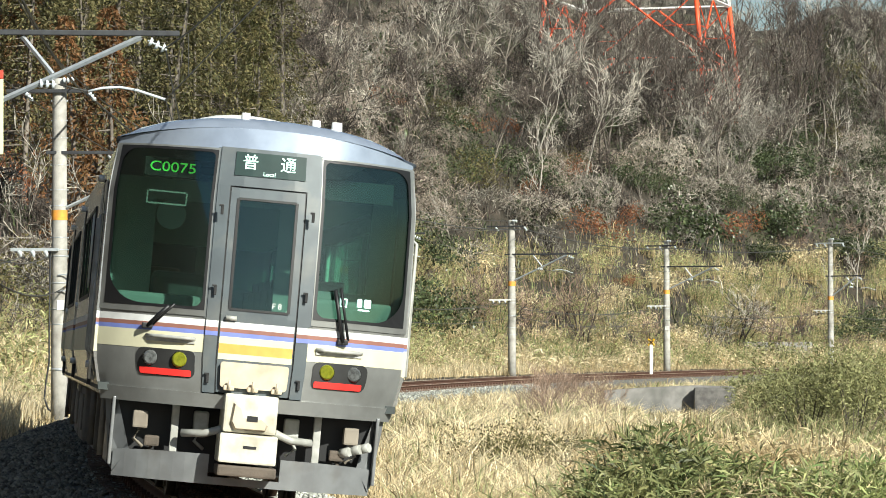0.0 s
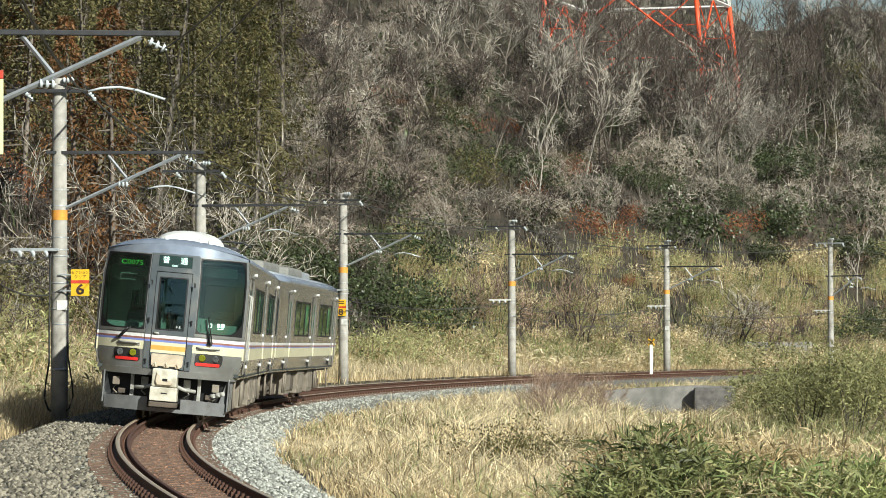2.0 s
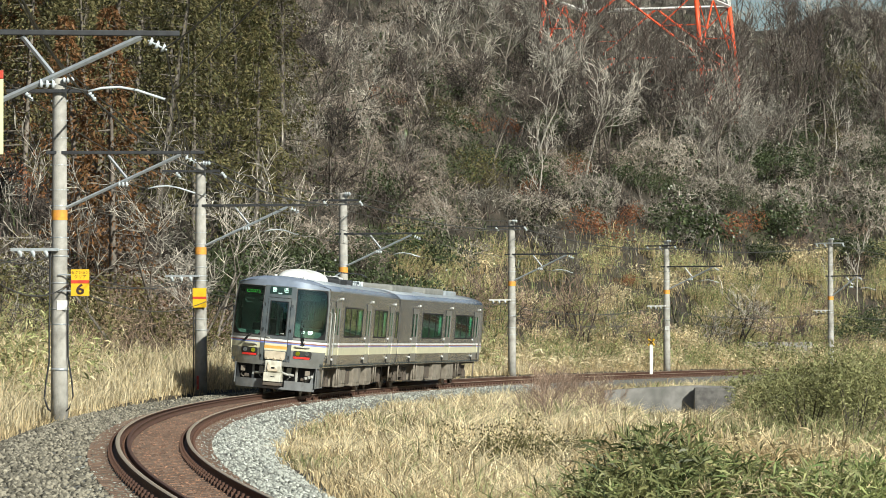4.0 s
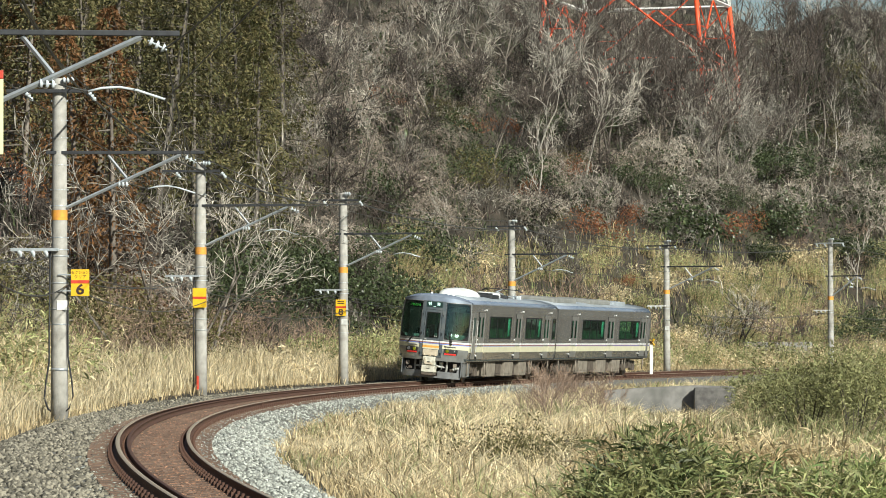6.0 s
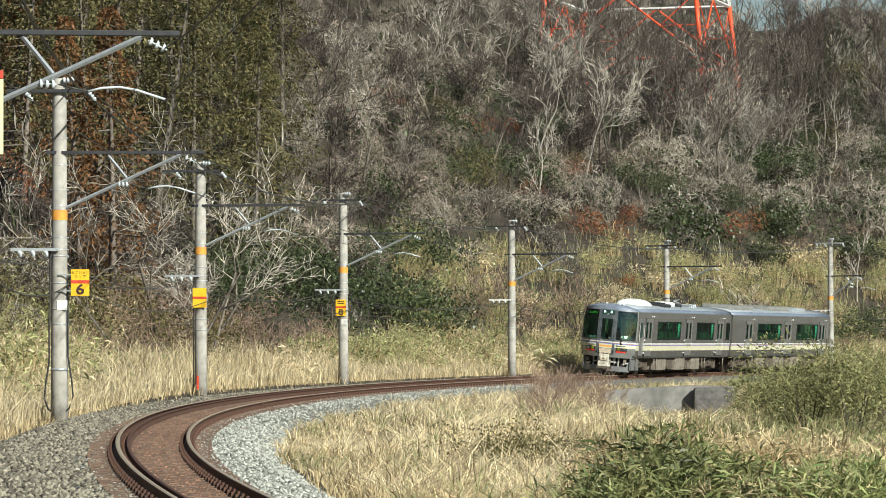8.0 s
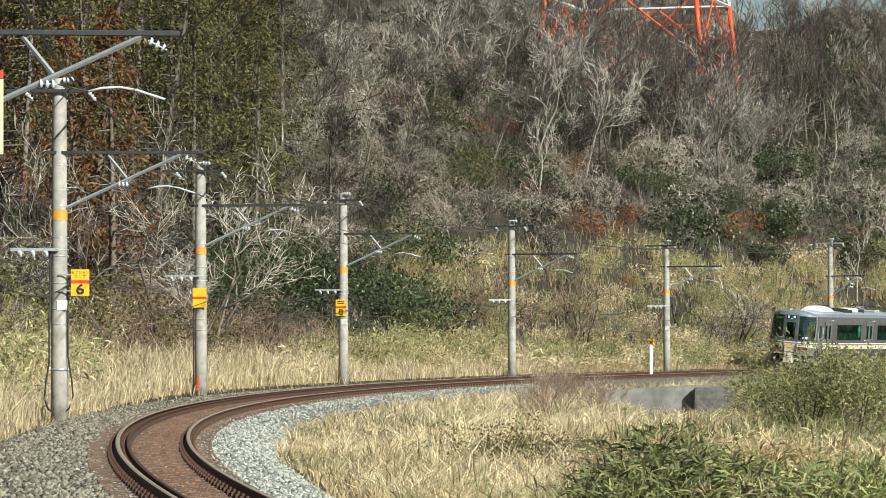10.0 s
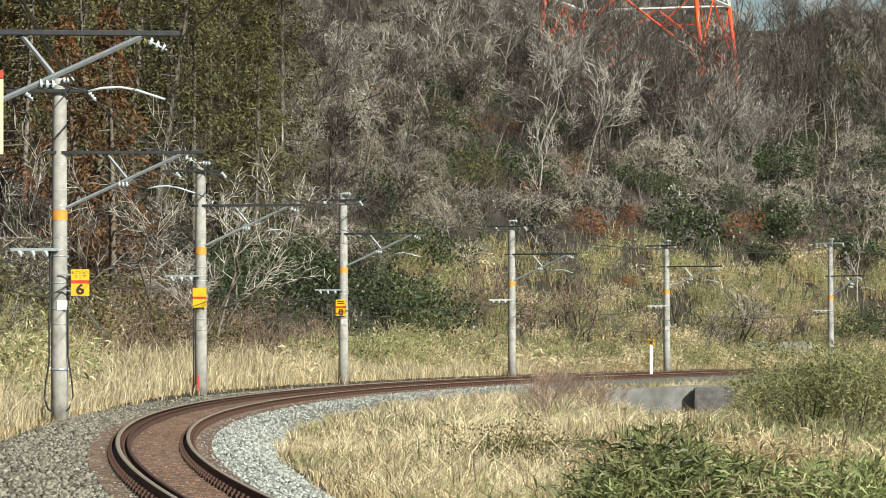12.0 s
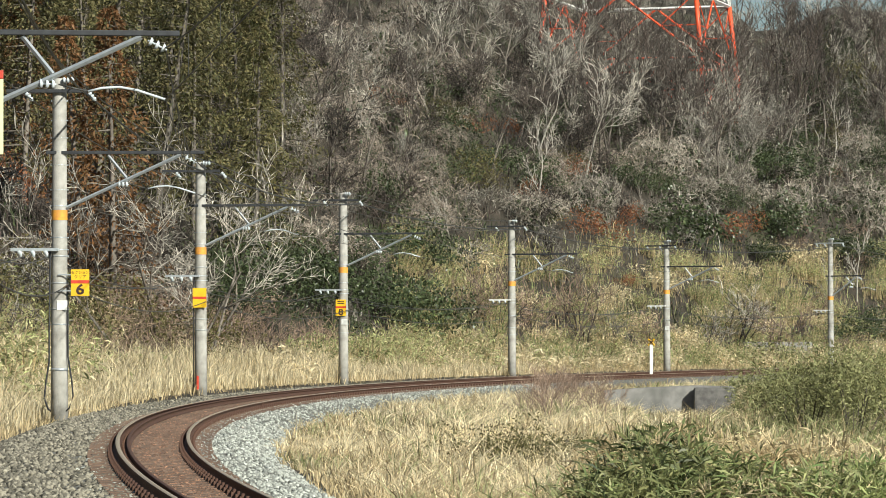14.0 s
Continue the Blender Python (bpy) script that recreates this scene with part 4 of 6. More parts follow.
    for q in ((-1.2, -0.33), (0.33, 1.2)):
        patch(bm, *q, 0.20, 0.475, 0, 0, 0.03, 8, 3, fy=fy, top=lambda x: 0.475 - 0.03 * (abs(x) / 1.2) ** 4)
    patch(bm, -0.33, 0.33, 0.20, 0.27, 0, 0, 0.03, 4, 1, fy=fy)
    part("skirt", bm, M_SKIRT, car, "grey steel snow-plough skirt")
    for s in (-1, 1):
        bm = B()
        v = [(s * 1.19, fy(1.19, .47), 0.24), (s * 1.06, fy(1.06, .47) + .02, 0.46), (s * 1.2, fy(1.2, .5) + 0.05, 0.93), (s * 1.31, fy(1.28, .5) + 0.10, 0.93), (s * 1.235, fy(1.24, .5) + 0.10, 0.3)]
        f1 = [bm.verts.new(p) for p in v]
        f2 = [bm.verts.new((p[0], p[1] + 0.04, p[2])) for p in v]
        bm.faces.new(f1)
        bm.faces.new(f2[::-1])
        for k in range(5):
            bm.faces.new((f1[k], f1[(k + 1) % 5], f2[(k + 1) % 5], f2[k]))
        part("skirt_side", bm, M_SKIRT, car)
        bm = B()
        a, b = sorted((s * 1.215, s * 1.245))
        box(bm, a, b, -9.5, -7.9, 0.3, 0.93, 0.01)
        part("skirt_flank", bm, M_SKIRT, car)
        bm = B()
        box(bm, s * 0.66 - 0.035, s * 0.66 + 0.035, -9.62, -9.56, 0.46, 0.93, 0.01)
        part("skirt_stay", bm, M_PIPE, car)
        for x, z0, z1, m in ((0.42, 0.68, 0.86, M_PIPE), (0.98, 0.66, 0.82, M_UNDERLT), (0.86, 0.5, 0.6, M_UNDER)):
            bm = B()
            box(bm, s * x - 0.07, s * x + 0.07, -9.62, -9.5, z0, z1, 0.02)
            tube(bm, [(s * x, -9.55, z0), (s * (x + 0.05), -9.6, z0 - 0.1), (s * (x - 0.04), -9.58, z0 - 0.17)], 0.018, 6)
            part("hose_fitting", bm, m, car)
    bm = B()
    for x in (0.9, 1.0, 1.08):
        tube(bm, [(x, -9.6, 0.58 + 0.3 * (x - 0.9)), (x + 0.07, -9.66, 0.6 + 0.3 * (x - 0.9))], 0.045, 8)
    part("brake_hose_cock", bm, M_PIPE, car)
    # automatic coupler with its electrical box
    bm = B()
    box(bm, -0.25, 0.24, -10.12, -9.5, 0.70, 1.05, 0.025)
    cp = part("coupler", bm, M_COUPLER, car, "cream-painted coupler head with a dark worn recess")
    bm = B()
    v = [(-0.17, 0.97), (-0.11, 0.93), (-0.08, 0.84), (0.1, 0.83), (0.16, 0.78), (0.14, 0.73), (-0.15, 0.73), (-0.19, 0.8)]
    a = [bm.verts.new((x, -10.124, z)) for x, z in v]
    b = [bm.verts.new((x * 0.9, -10.17, z * 0.9 + 0.083)) for x, z in v]
    bm.faces.new(b)
    for k in range(8):
        bm.faces.new((a[k], a[(k + 1) % 8], b[(k + 1) % 8], b[k]))
    part("coupler_hook", bm, M_PLATE, cp)
    bm = B()
    box(bm, -0.04, 0.06, -10.176, -10.17, 0.81, 0.86)
    part("maker_mark", bm, M_BLACK, cp)
    bm = B()
    box(bm, -0.27, 0.26, -10.15, -9.6, 0.42, 0.69, 0.02)
    eb = part("electric_coupler", bm, M_COUPLER, cp)
    bm = B()
    box(bm, -0.05, 0.07, -10.156, -10.15, 0.56, 0.585)
    part("plate_mark", bm, M_BLACK, eb)
    bm = B()
    box(bm, -0.27, 0.27, -10.17, -9.62, 0.30, 0.40, 0.02)
    part("lower_flap", bm, M_UNDER, cp)
    for s in (-1, 1):
        part("coupler_arm", tube(B(), [(s * 0.24, -9.9, 0.72), (s * 0.4, -9.82, 0.66), (s * 0.6, -9.75, 0.65)], 0.036, 8), M_PIPE, cp)
    # black coupler pocket, and a wide sheet as painted shade behind the skirt
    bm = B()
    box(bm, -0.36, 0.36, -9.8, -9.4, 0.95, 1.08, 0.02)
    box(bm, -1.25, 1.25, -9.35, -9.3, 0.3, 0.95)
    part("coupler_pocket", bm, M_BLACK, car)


def car_pose(t, mid):
    """Pose of a car whose middle is mid metres ahead of the train's rear, on the canted curve."""
    s = -6.0 + 18.3 * t + mid
    (xa, ya, _), (xb, yb, _) = at_track(s - 7.0), at_track(s + 7.0)
    return Matrix.Translation(((xa + xb) / 2, (ya + yb) / 2, CANT / 2)) @ Matrix.Rotation(math.atan2(yb - ya, xb - xa) - math.pi / 2, 4, "Z") @ Matrix.Rotation(LEAN, 4, "Y")


def build_train():
    CARS.append((build_car(10.05, True, "silver commuter train rear car with a cab and lit tail lamps"), 10.05))
    CARS.append((build_car(30.15, False, "silver commuter train front car with striped stainless sides"), 30.15))


def motions():
    for car, mid in CARS:
        walk(car, [(k / 4, car_pose(k / 4, mid)) for k in range(57)])
    for ws, ya in WHEELS:
        walk(ws, [(k / FPS, Matrix.Translation((0, ya, 0.43)) @ Matrix.Rotation(-18.3 * k / FPS / 0.43, 4, "X")) for k in range(14 * FPS + 1)])


# ---- plants ----
def leafmat(name, base, second, var=0.35, rough=0.6, through_amount=0.25, obj_var=0.15):
    """Leaf surface: tone per leaf and per plant, with some light let through."""
    m = mat(name, base, second, 3.0, rough, obj_var=obj_var, island_var=var, spec=0.3)
    nt = m.node_tree
    bsdf = nt.nodes["Principled BSDF"]
    tr = nt.nodes.new("ShaderNodeBsdfTranslucent")
    nt.links.new(bsdf.inputs["Base Color"].links[0].from_socket, tr.inputs[0])
    mx = nt.nodes.new("ShaderNodeMixShader")
    mx.inputs[0].default_value = through_amount
    nt.links.new(bsdf.outputs[0], mx.inputs[1])
    nt.links.new(tr.outputs[0], mx.inputs[2])
    nt.links.new(mx.outputs[0], nt.nodes["Material Output"].inputs[0])
    return m


M_DRY = leafmat("dry_grass", (0.64, 0.51, 0.30), (0.46, 0.355, 0.2), 0.45, 0.6, 0.35)
M_PALE = leafmat("pale_dry_grass", (0.86, 0.745, 0.51), (0.66, 0.55, 0.345), 0.4, 0.6, 0.4)
M_SASA = leafmat("bamboo_grass", (0.30, 0.335, 0.13), (0.5, 0.485, 0.26), 0.5, 0.6, 0.35)
M_SASADK = leafmat("green_bamboo_grass", (0.13, 0.19, 0.065), (0.3, 0.3, 0.13), 0.5)
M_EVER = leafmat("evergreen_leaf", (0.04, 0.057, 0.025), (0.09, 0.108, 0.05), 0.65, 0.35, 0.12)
M_CEDAR = leafmat("cedar_spray", (0.07, 0.078, 0.031), (0.18, 0.148, 0.066), 0.65)
M_PINE = leafmat("pine_needle", (0.05, 0.062, 0.034), (0.10, 0.105, 0.06), 0.5)
M_CEDARRED = leafmat("browned_cedar_spray", (0.21, 0.10, 0.04), (0.14, 0.08, 0.035), 0.5)
M_RUSSET = leafmat("russet_leaf", (0.34, 0.135, 0.06), (0.22, 0.09, 0.045), 0.5)
M_BARK = mat("grey_bark", (0.2, 0.175, 0.145), (0.11, 0.09, 0.075), 6, 0.9, obj_var=0.3, island_var=0.3)
M_TWIG = mat("pale_twig", (0.40, 0.365, 0.31), (0.2, 0.18, 0.15), 3, 0.85, obj_var=0.5, island_var=0.6)
M_TWIGDK = mat("brown_twig", (0.088, 0.068, 0.055), (0.05, 0.039, 0.032), 3, 0.85, obj_var=0.5, island_var=0.6)
M_TWIGRED = mat("reddish_twig", (0.36, 0.26, 0.19), (0.25, 0.17, 0.125), 3, 0.85, obj_var=0.3, island_var=0.4)
M_VINE = mat("pale_dead_vine", (0.40, 0.355, 0.295), (0.25, 0.215, 0.175), 3, 0.85, obj_var=0.25, island_var=0.5)
M_VINEGREY = mat("pinkish_grey_vine", (0.36, 0.30, 0.245), (0.21, 0.175, 0.14), 3, 0.85, obj_var=0.25, island_var=0.5)
M_OLIVE = leafmat("olive_leaf", (0.10, 0.092, 0.036), (0.17, 0.145, 0.06), 0.55)
M_LONGDRY = leafmat("withered_bamboo_leaf", (0.62, 0.52, 0.33), (0.42, 0.34, 0.19), 0.55)
M_LONGGREEN = leafmat("bamboo_leaf", (0.115, 0.155, 0.06), (0.27, 0.26, 0.115), 0.6, 0.45)
M_BUSH = leafmat("bush_leaf", (0.19, 0.205, 0.08), (0.33, 0.31, 0.15), 0.5)
M_PALEBARK = mat("pale_bark", (0.5, 0.46, 0.4), (0.38, 0.35, 0.3), 5, 0.85, obj_var=0.2)


def blades(P, h, w, lean, bend=0.5):
    """Grass blades as tapering bent strips: five corners and three faces each."""
    n = len(P)
    a = R.rand(n) * 6.28
    side = np.stack([np.cos(a), np.sin(a), 0 * a], 1) * (w / 2)[:, None]
    b = R.rand(n) * 6.28
    ld = np.stack([np.cos(b), np.sin(b), 0 * b], 1) * (lean * h)[:, None]
    mid = P + ld * 0.35 + np.array([0, 0, 1]) * (0.58 * h)[:, None]
    tip = P + ld * (1 + bend) + np.array([0, 0, 1]) * (h * (1 - 0.3 * np.minimum(lean, 1) ** 1))[:, None]
    V = np.stack([P - side, P + side, mid + side * 0.8, mid - side * 0.8, tip], 1)
    F = np.array([(0, 1, 2), (0, 2, 3), (3, 2, 4)])[None] + (np.arange(n) * 5)[:, None, None]
    return V.reshape(-1, 3), F.reshape(-1, 3)


def strands(P, D0, D1, length, w):
    """Bent tapering strips that leave P along D0 and end along D1: five corners and three faces each."""
    n = len(P)
    D0 = D0 / np.linalg.norm(D0, axis=1, keepdims=True)
    D1 = D1 / np.linalg.norm(D1, axis=1, keepdims=True)
    side = np.cross(D0, R.normal(size=(n, 3)))
    side *= (w / 2)[:, None] / np.linalg.norm(side, axis=1, keepdims=True)
    mid = P + D0 * (0.5 * length)[:, None]
    tip = mid + D1 * (0.5 * length)[:, None]
    V = np.stack([P - side, P + side, mid + side * 0.8, mid - side * 0.8, tip], 1)
    F = np.array([(0, 1, 2), (0, 2, 3), (3, 2, 4)])[None] + (np.arange(n) * 5)[:, None, None]
    return V.reshape(-1, 3), F.reshape(-1, 3)


def leaves(P, direction, length, width, droop=0.2):
    """Pointed leaves folded along the midrib: four corners and two faces each."""
    n = len(P)
    D = direction / np.linalg.norm(direction, axis=1, keepdims=True)
    q = R.normal(size=(n, 3))
    W = np.cross(D, q)
    W /= np.linalg.norm(W, axis=1, keepdims=True)
    mid = P + D * (0.45 * length)[:, None] + np.array([0, 0, -1]) * (0.2 * droop * length)[:, None]
    up = np.cross(W, D) * (width * 0.2)[:, None]
    tip = P + D * length[:, None] + np.array([0, 0, -1]) * (droop * length)[:, None]
    V = np.stack([P, mid + W * (width / 2)[:, None] + up, tip, mid - W * (width / 2)[:, None] + up], 1)
    F = np.array([(0, 1, 3), (1, 2, 3)])[None] + (np.arange(n) * 4)[:, None, None]
    return V.reshape(-1, 3), F.reshape(-1, 3)


def sticks(seg):
    """Three-sided tapering sticks from rows of (start, end, start radius, end radius)."""
    seg = np.asarray(seg, float)
    p, q, r0, r1 = seg[:, :3], seg[:, 3:6], seg[:, 6], seg[:, 7]
    d = q - p
    d /= np.linalg.norm(d, axis=1, keepdims=True) + 1e-9
    a = np.cross(d, np.where(abs(d[:, 2:]) < 0.9, [[0, 0, 1]], [[1, 0, 0]]))
    a /= np.linalg.norm(a, axis=1, keepdims=True) + 1e-9
    b = np.cross(d, a)
    V = []
    for c, r in ((p, r0), (q, r1)):
        for k in range(3):
            V.append(c + r[:, None] * (a * math.cos(2.094 * k) + b * math.sin(2.094 * k)))
    V = np.stack(V, 1)
    F = np.array([(0, 1, 4), (0, 4, 3), (1, 2, 5), (1, 5, 4), (2, 0, 3), (2, 3, 5)])[None] + (np.arange(len(seg)) * 6)[:, None, None]
    return V.reshape(-1, 3), F.reshape(-1, 3)


def branching(rs, height, spread, levels, trunk_r, stems=1, twigs=3, upward=0.5, min_r=0.012):
    """Woody frame of a bare tree or shrub: limbs for the trunk part, twigs for the crown part."""
    limbs, fine = [], []

    def grow(p, d, length, r, lev):
        pos, dr = p, d
        steps = 3 if lev < levels else 2
        for k in range(steps):
            dr = (dr + rs.normal(0, 0.16, 3) + np.array([0, 0, 0.06 * upward])).astype(float)
            dr /= np.linalg.norm(dr)
            q = pos + dr * length / steps
            ra, rb = r * (1 - 0.5 * k / steps), r * (1 - 0.5 * (k + 1) / steps)
            (limbs if lev <= 1 else fine).append((*pos, *q, max(ra, min_r), max(rb, min_r * 0.7)))
            pos = q
            if lev < levels:
                for _ in range(rs.randint(1, twigs + 1) if (k or lev) else rs.randint(0, 2)):
                    side = rs.normal(size=3)
                    side -= dr * side.dot(dr)
                    side /= np.linalg.norm(side)
                    nd = dr * (0.55 + 0.3 * upward) + side * spread + np.array([0, 0, 0.25 * upward])
                    grow(pos, nd / np.linalg.norm(nd), length * rs.uniform(0.42, 0.66), rb * 0.62, lev + 1)

    for _ in range(stems):
        d = np.array([rs.normal(0, 0.1 + 0.22 * (stems > 1)), rs.normal(0, 0.1 + 0.22 * (stems > 1)), 1.0])
        off = rs.normal(0, 0.12 * (stems > 1), 3) * [1, 1, 0]
        grow(off, d / np.linalg.norm(d), height * rs.uniform(0.5, 0.66), trunk_r, 0)
    return limbs, fine


def two_part(name, label, category, group, parts_):
    """A plant prototype: an Empty with one mesh per part."""
    t = thing(name, label, category, group)
    for pname, (V, F), m in parts_:
        share(pname, mesh_np(pname, V, F, [m]), t)
    return t


def bare_tree(seed, height, spread, levels, r, stems, bark, twig, twigs=3, upward=0.5, label="", min_r=0.012, name="bare_tree", group="bare trees on the hillside"):
    rs = np.random.RandomState(seed)
    limbs, fine = branching(rs, height, spread, levels, r, stems, twigs, upward, min_r)
    limbs = [(a, b, c - (0.6 if c <= 0.01 else 0), *rest) for a, b, c, *rest in limbs]
    return two_part(name, label, "tree" if "tree" in name else "shrub", group, [("trunk", sticks(limbs), bark), ("crown", sticks(fine), twig)])


def blob_points(rs, n, blobs):
    """Points near the surface of several lumps (x, y, z, rx, rz)."""
    k = rs.randint(0, len(blobs), n)
    b = np.array(blobs)[k]
    v = rs.normal(size=(n, 3))
    v /= np.linalg.norm(v, axis=1, keepdims=True)
    rad = rs.uniform(0.55, 1.08, (n, 1)) ** 0.7
    return b[:, :3] + v * rad * np.stack([b[:, 3], b[:, 3], b[:, 4]], 1), v


def leafy_shrub(seed, w, h, n, leaf, name, label, group, material, pointing=0.5, wood=M_TWIGDK, droop=0.2, thin=0.4):
    rs = np.random.RandomState(seed)
    blobs = [(rs.normal(0, w * 0.3), rs.normal(0, w * 0.3), h * rs.uniform(0.3, 0.72), w * rs.uniform(0.2, 0.36), h * rs.uniform(0.18, 0.3)) for _ in range(9)]
    P, v = blob_points(rs, n, blobs)
    P[:, 2] = np.maximum(P[:, 2], 0.05)
    D = v * pointing + rs.normal(0, 0.5, (n, 3)) + [0, 0, 0.25]
    L = rs.uniform(0.6, 1.3, n) * leaf
    stems = [(0, 0, -0.5, *(0.8 * np.array(b[:3])), 0.05 * (h / 3) ** 2 + 0.004, 0.004 + 0.002 * h) for b in blobs]
    return two_part(name, label, "tree" if "tree" in name else "shrub", group, [("woody_base", sticks(stems), wood), ("foliage", leaves(P, D, L, L * thin, droop), material)])


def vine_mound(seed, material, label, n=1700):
    """Dome of dead climbers, 4 m wide and 3 m high; dark leaves in its core stand in for shade."""
    rs = np.random.RandomState(seed)
    blobs = [(rs.normal(0, 1.0), rs.normal(0, 0.9), rs.uniform(0.6, 1.7), rs.uniform(0.7, 1.2), rs.uniform(0.6, 1.2)) for _ in range(8)]
    P, v = blob_points(rs, n, blobs)
    P[:, 2] = np.maximum(P[:, 2], 0.0)
    tang = np.cross(v, rs.normal(size=(n, 3)))
    D0 = tang + v * rs.uniform(0.0, 0.7, (n, 1)) + [0, 0, 0.2]
    D1 = tang + v * 0.2 + [0, 0, -0.55]
    L = rs.uniform(0.35, 1.05, n)
    # evergreen-coloured leaves fill the core as the shade between the vines
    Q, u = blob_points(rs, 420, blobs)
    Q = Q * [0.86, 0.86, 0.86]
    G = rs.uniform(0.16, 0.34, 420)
    return two_part("vine_mound", label, "shrub", "mounds of climbers on the hillside", [
        ("vine_tangle", strands(P, D0, D1, L, rs.uniform(0.018, 0.042, n)), material),
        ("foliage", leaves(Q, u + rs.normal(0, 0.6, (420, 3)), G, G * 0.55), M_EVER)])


def reed_clump(seed, n, material, name, label, group, h=2.0, w=2.2, leaf=0.3):
    """Upright clump of canes, each with narrow drooping leaves along its upper part."""
    rs = np.random.RandomState(seed)
    m = n // 5
    base = np.stack([rs.normal(0, w * 0.24, m), rs.normal(0, w * 0.24, m), np.full(m, -0.15)], 1)
    hh = h * rs.uniform(0.45, 1.05, m) * (1 - 0.3 * np.hypot(base[:, 0], base[:, 1]) / w)
    out = np.stack([base[:, 0], base[:, 1], 0 * hh], 1) / w
    d0 = out * 0.5 + rs.normal(0, 0.1, (m, 3)) + [0, 0, 1.0]
    d1 = out * 1.4 + rs.normal(0, 0.22, (m, 3)) + [0, 0, 0.9]
    canes = strands(base, d0, d1, hh + 0.15, rs.uniform(0.02, 0.035, m))
    k = rs.randint(0, m, n)
    t = rs.uniform(0.35, 1.0, n)
    u0, u1 = d0 / np.linalg.norm(d0, axis=1, keepdims=True), d1 / np.linalg.norm(d1, axis=1, keepdims=True)
    P = base[k] + u0[k] * (hh[k] * np.minimum(t, 0.5))[:, None] + u1[k] * (hh[k] * np.maximum(t - 0.5, 0))[:, None]
    D = rs.normal(0, 0.6, (n, 3)) + u1[k] * 0.7
    L = rs.uniform(0.6, 1.3, n) * leaf
    return two_part(name, label, "grass", group, [("cane_base", canes, M_DRY), ("foliage", leaves(P, D, L, L * 0.17, 0.35), material)])


def cedar(seed, h, w, n, material, label):
    """Tall conifer with drooping sprays in uneven tiers."""
    rs = np.random.RandomState(seed)
    u = rs.rand(n) ** 0.8
    tier = u * 1.0
    rad = w * (1 - tier) ** 0.75 * (0.75 + 0.35 * np.sin(tier * 40 + rs.rand() * 6)) * rs.uniform(0.35, 1.08, n) ** 0.5 + 0.12
    a = rs.rand(n) * 6.283
    rad *= 1 + 0.25 * np.sin(3 * a + 9 * tier + seed) * np.sin(17 * tier)
    P = np.stack([np.cos(a) * rad, np.sin(a) * rad, h * (0.1 + 0.9 * tier) - rad * 0.12], 1)
    D = np.stack([np.cos(a), np.sin(a), rs.normal(-0.1, 0.5, n)], 1) + rs.normal(0, 0.65, (n, 3))
    L = rs.uniform(0.10, 0.26, n)
    limbs = [(0, 0, -1, 0, 0, h * 0.6, 0.22, 0.12), (0, 0, h * 0.6, 0, 0, h * 0.98, 0.12, 0.02)]
    for _ in range(50):
        t = rs.uniform(0.1, 0.92)
        b = rs.rand() * 6.283
        rr = w * (1 - t) ** 0.75 * 0.8
        limbs.append((0, 0, h * t, rr * math.cos(b), rr * math.sin(b), h * t - 0.1 * rr, 0.04, 0.012))
    return two_part("cedar_tree", label, "tree", "cedars on the hillside", [("trunk", sticks(limbs), M_BARK), ("crown", leaves(P, D, L, L * 0.42, 0.3), material)])


def scatter(protos, places, scale=(0.8, 1.2), sink=0.05):
    """Stand copies of the prototypes at the places (x, y); the prototypes themselves take the first ones."""
    places = list(places)
    if not places:
        return
    X, Y = np.array([p[0] for p in places]), np.array([p[1] for p in places])
    Z = ground_z(X, Y)
    used = set()
    for k, (x, y, z) in enumerate(zip(X, Y, Z)):
        p = protos[R.randint(len(protos))]
        sc = R.uniform(*scale)
        m = pose(x, y, z - sink, R.normal(0, 3), R.normal(0, 3), R.uniform(0, 360))
        if id(p) not in used:
            used.add(id(p))
            p.matrix_basis = m @ Matrix.Diagonal((sc, sc, sc, 1))
        else:
            c = copy_thing(p, m)
            c.scale = (sc, sc, sc * R.uniform(0.85, 1.15))
    for p in protos:
        if id(p) not in used:
            for o in (*p.children_recursive, p):
                bpy.data.objects.remove(o)


def stand_sized(protos, rows, w0, h0, sink=0.25):
    """Stand copies at rows of (x, y, width, height), fitted from prototypes w0 wide and h0 high."""
    Z = ground_z(np.array([r[0] for r in rows]), np.array([r[1] for r in rows]))
    for k, ((x, y, w, h), z) in enumerate(zip(rows, Z)):
        p = protos[k % len(protos)]
        c = p if k < len(protos) else copy_thing(p, Matrix())
        c.matrix_basis = pose(x, y, z - sink, 0, 0, 67 * k) @ Matrix.Diagonal((w / w0, w / w0, h / h0, 1))


def hill_points(n, b0, b1, d0, d1, y0=70, y1=330, gap=0.0, ok=None):
    """Random places on the outer side between two bearings (x over y) and two distances from the line."""
    out = []
    while len(out) < n:
        m = 4000
        y = R.uniform(y0, y1, m)
        b = R.uniform(b0, b1, m)
        x = b * y
        s, d = to_track(x, y)
        good = (d > d0) & (d < d1)
        if ok is not None:
            good &= ok(x, y, b, d)
        for X, Y in zip(x[good], y[good]):
            if gap and any((X - a) ** 2 + (Y - c) ** 2 < gap * gap for a, c in out):
                continue
            out.append((X, Y))
            if len(out) >= n:
                break
        gap *= 0.9
    return out


def grass_patch(name, label, P, h, w, lean, material, bend=0.4):
    V, F = blades(P, h, w, lean, bend)
    tagged(new(name, mesh_np(name, V, F, [material])), label, "grass", kind="stuff")


def with_ground(x, y):
    return np.stack([x, y, ground_z(x, y) - 0.03], 1)


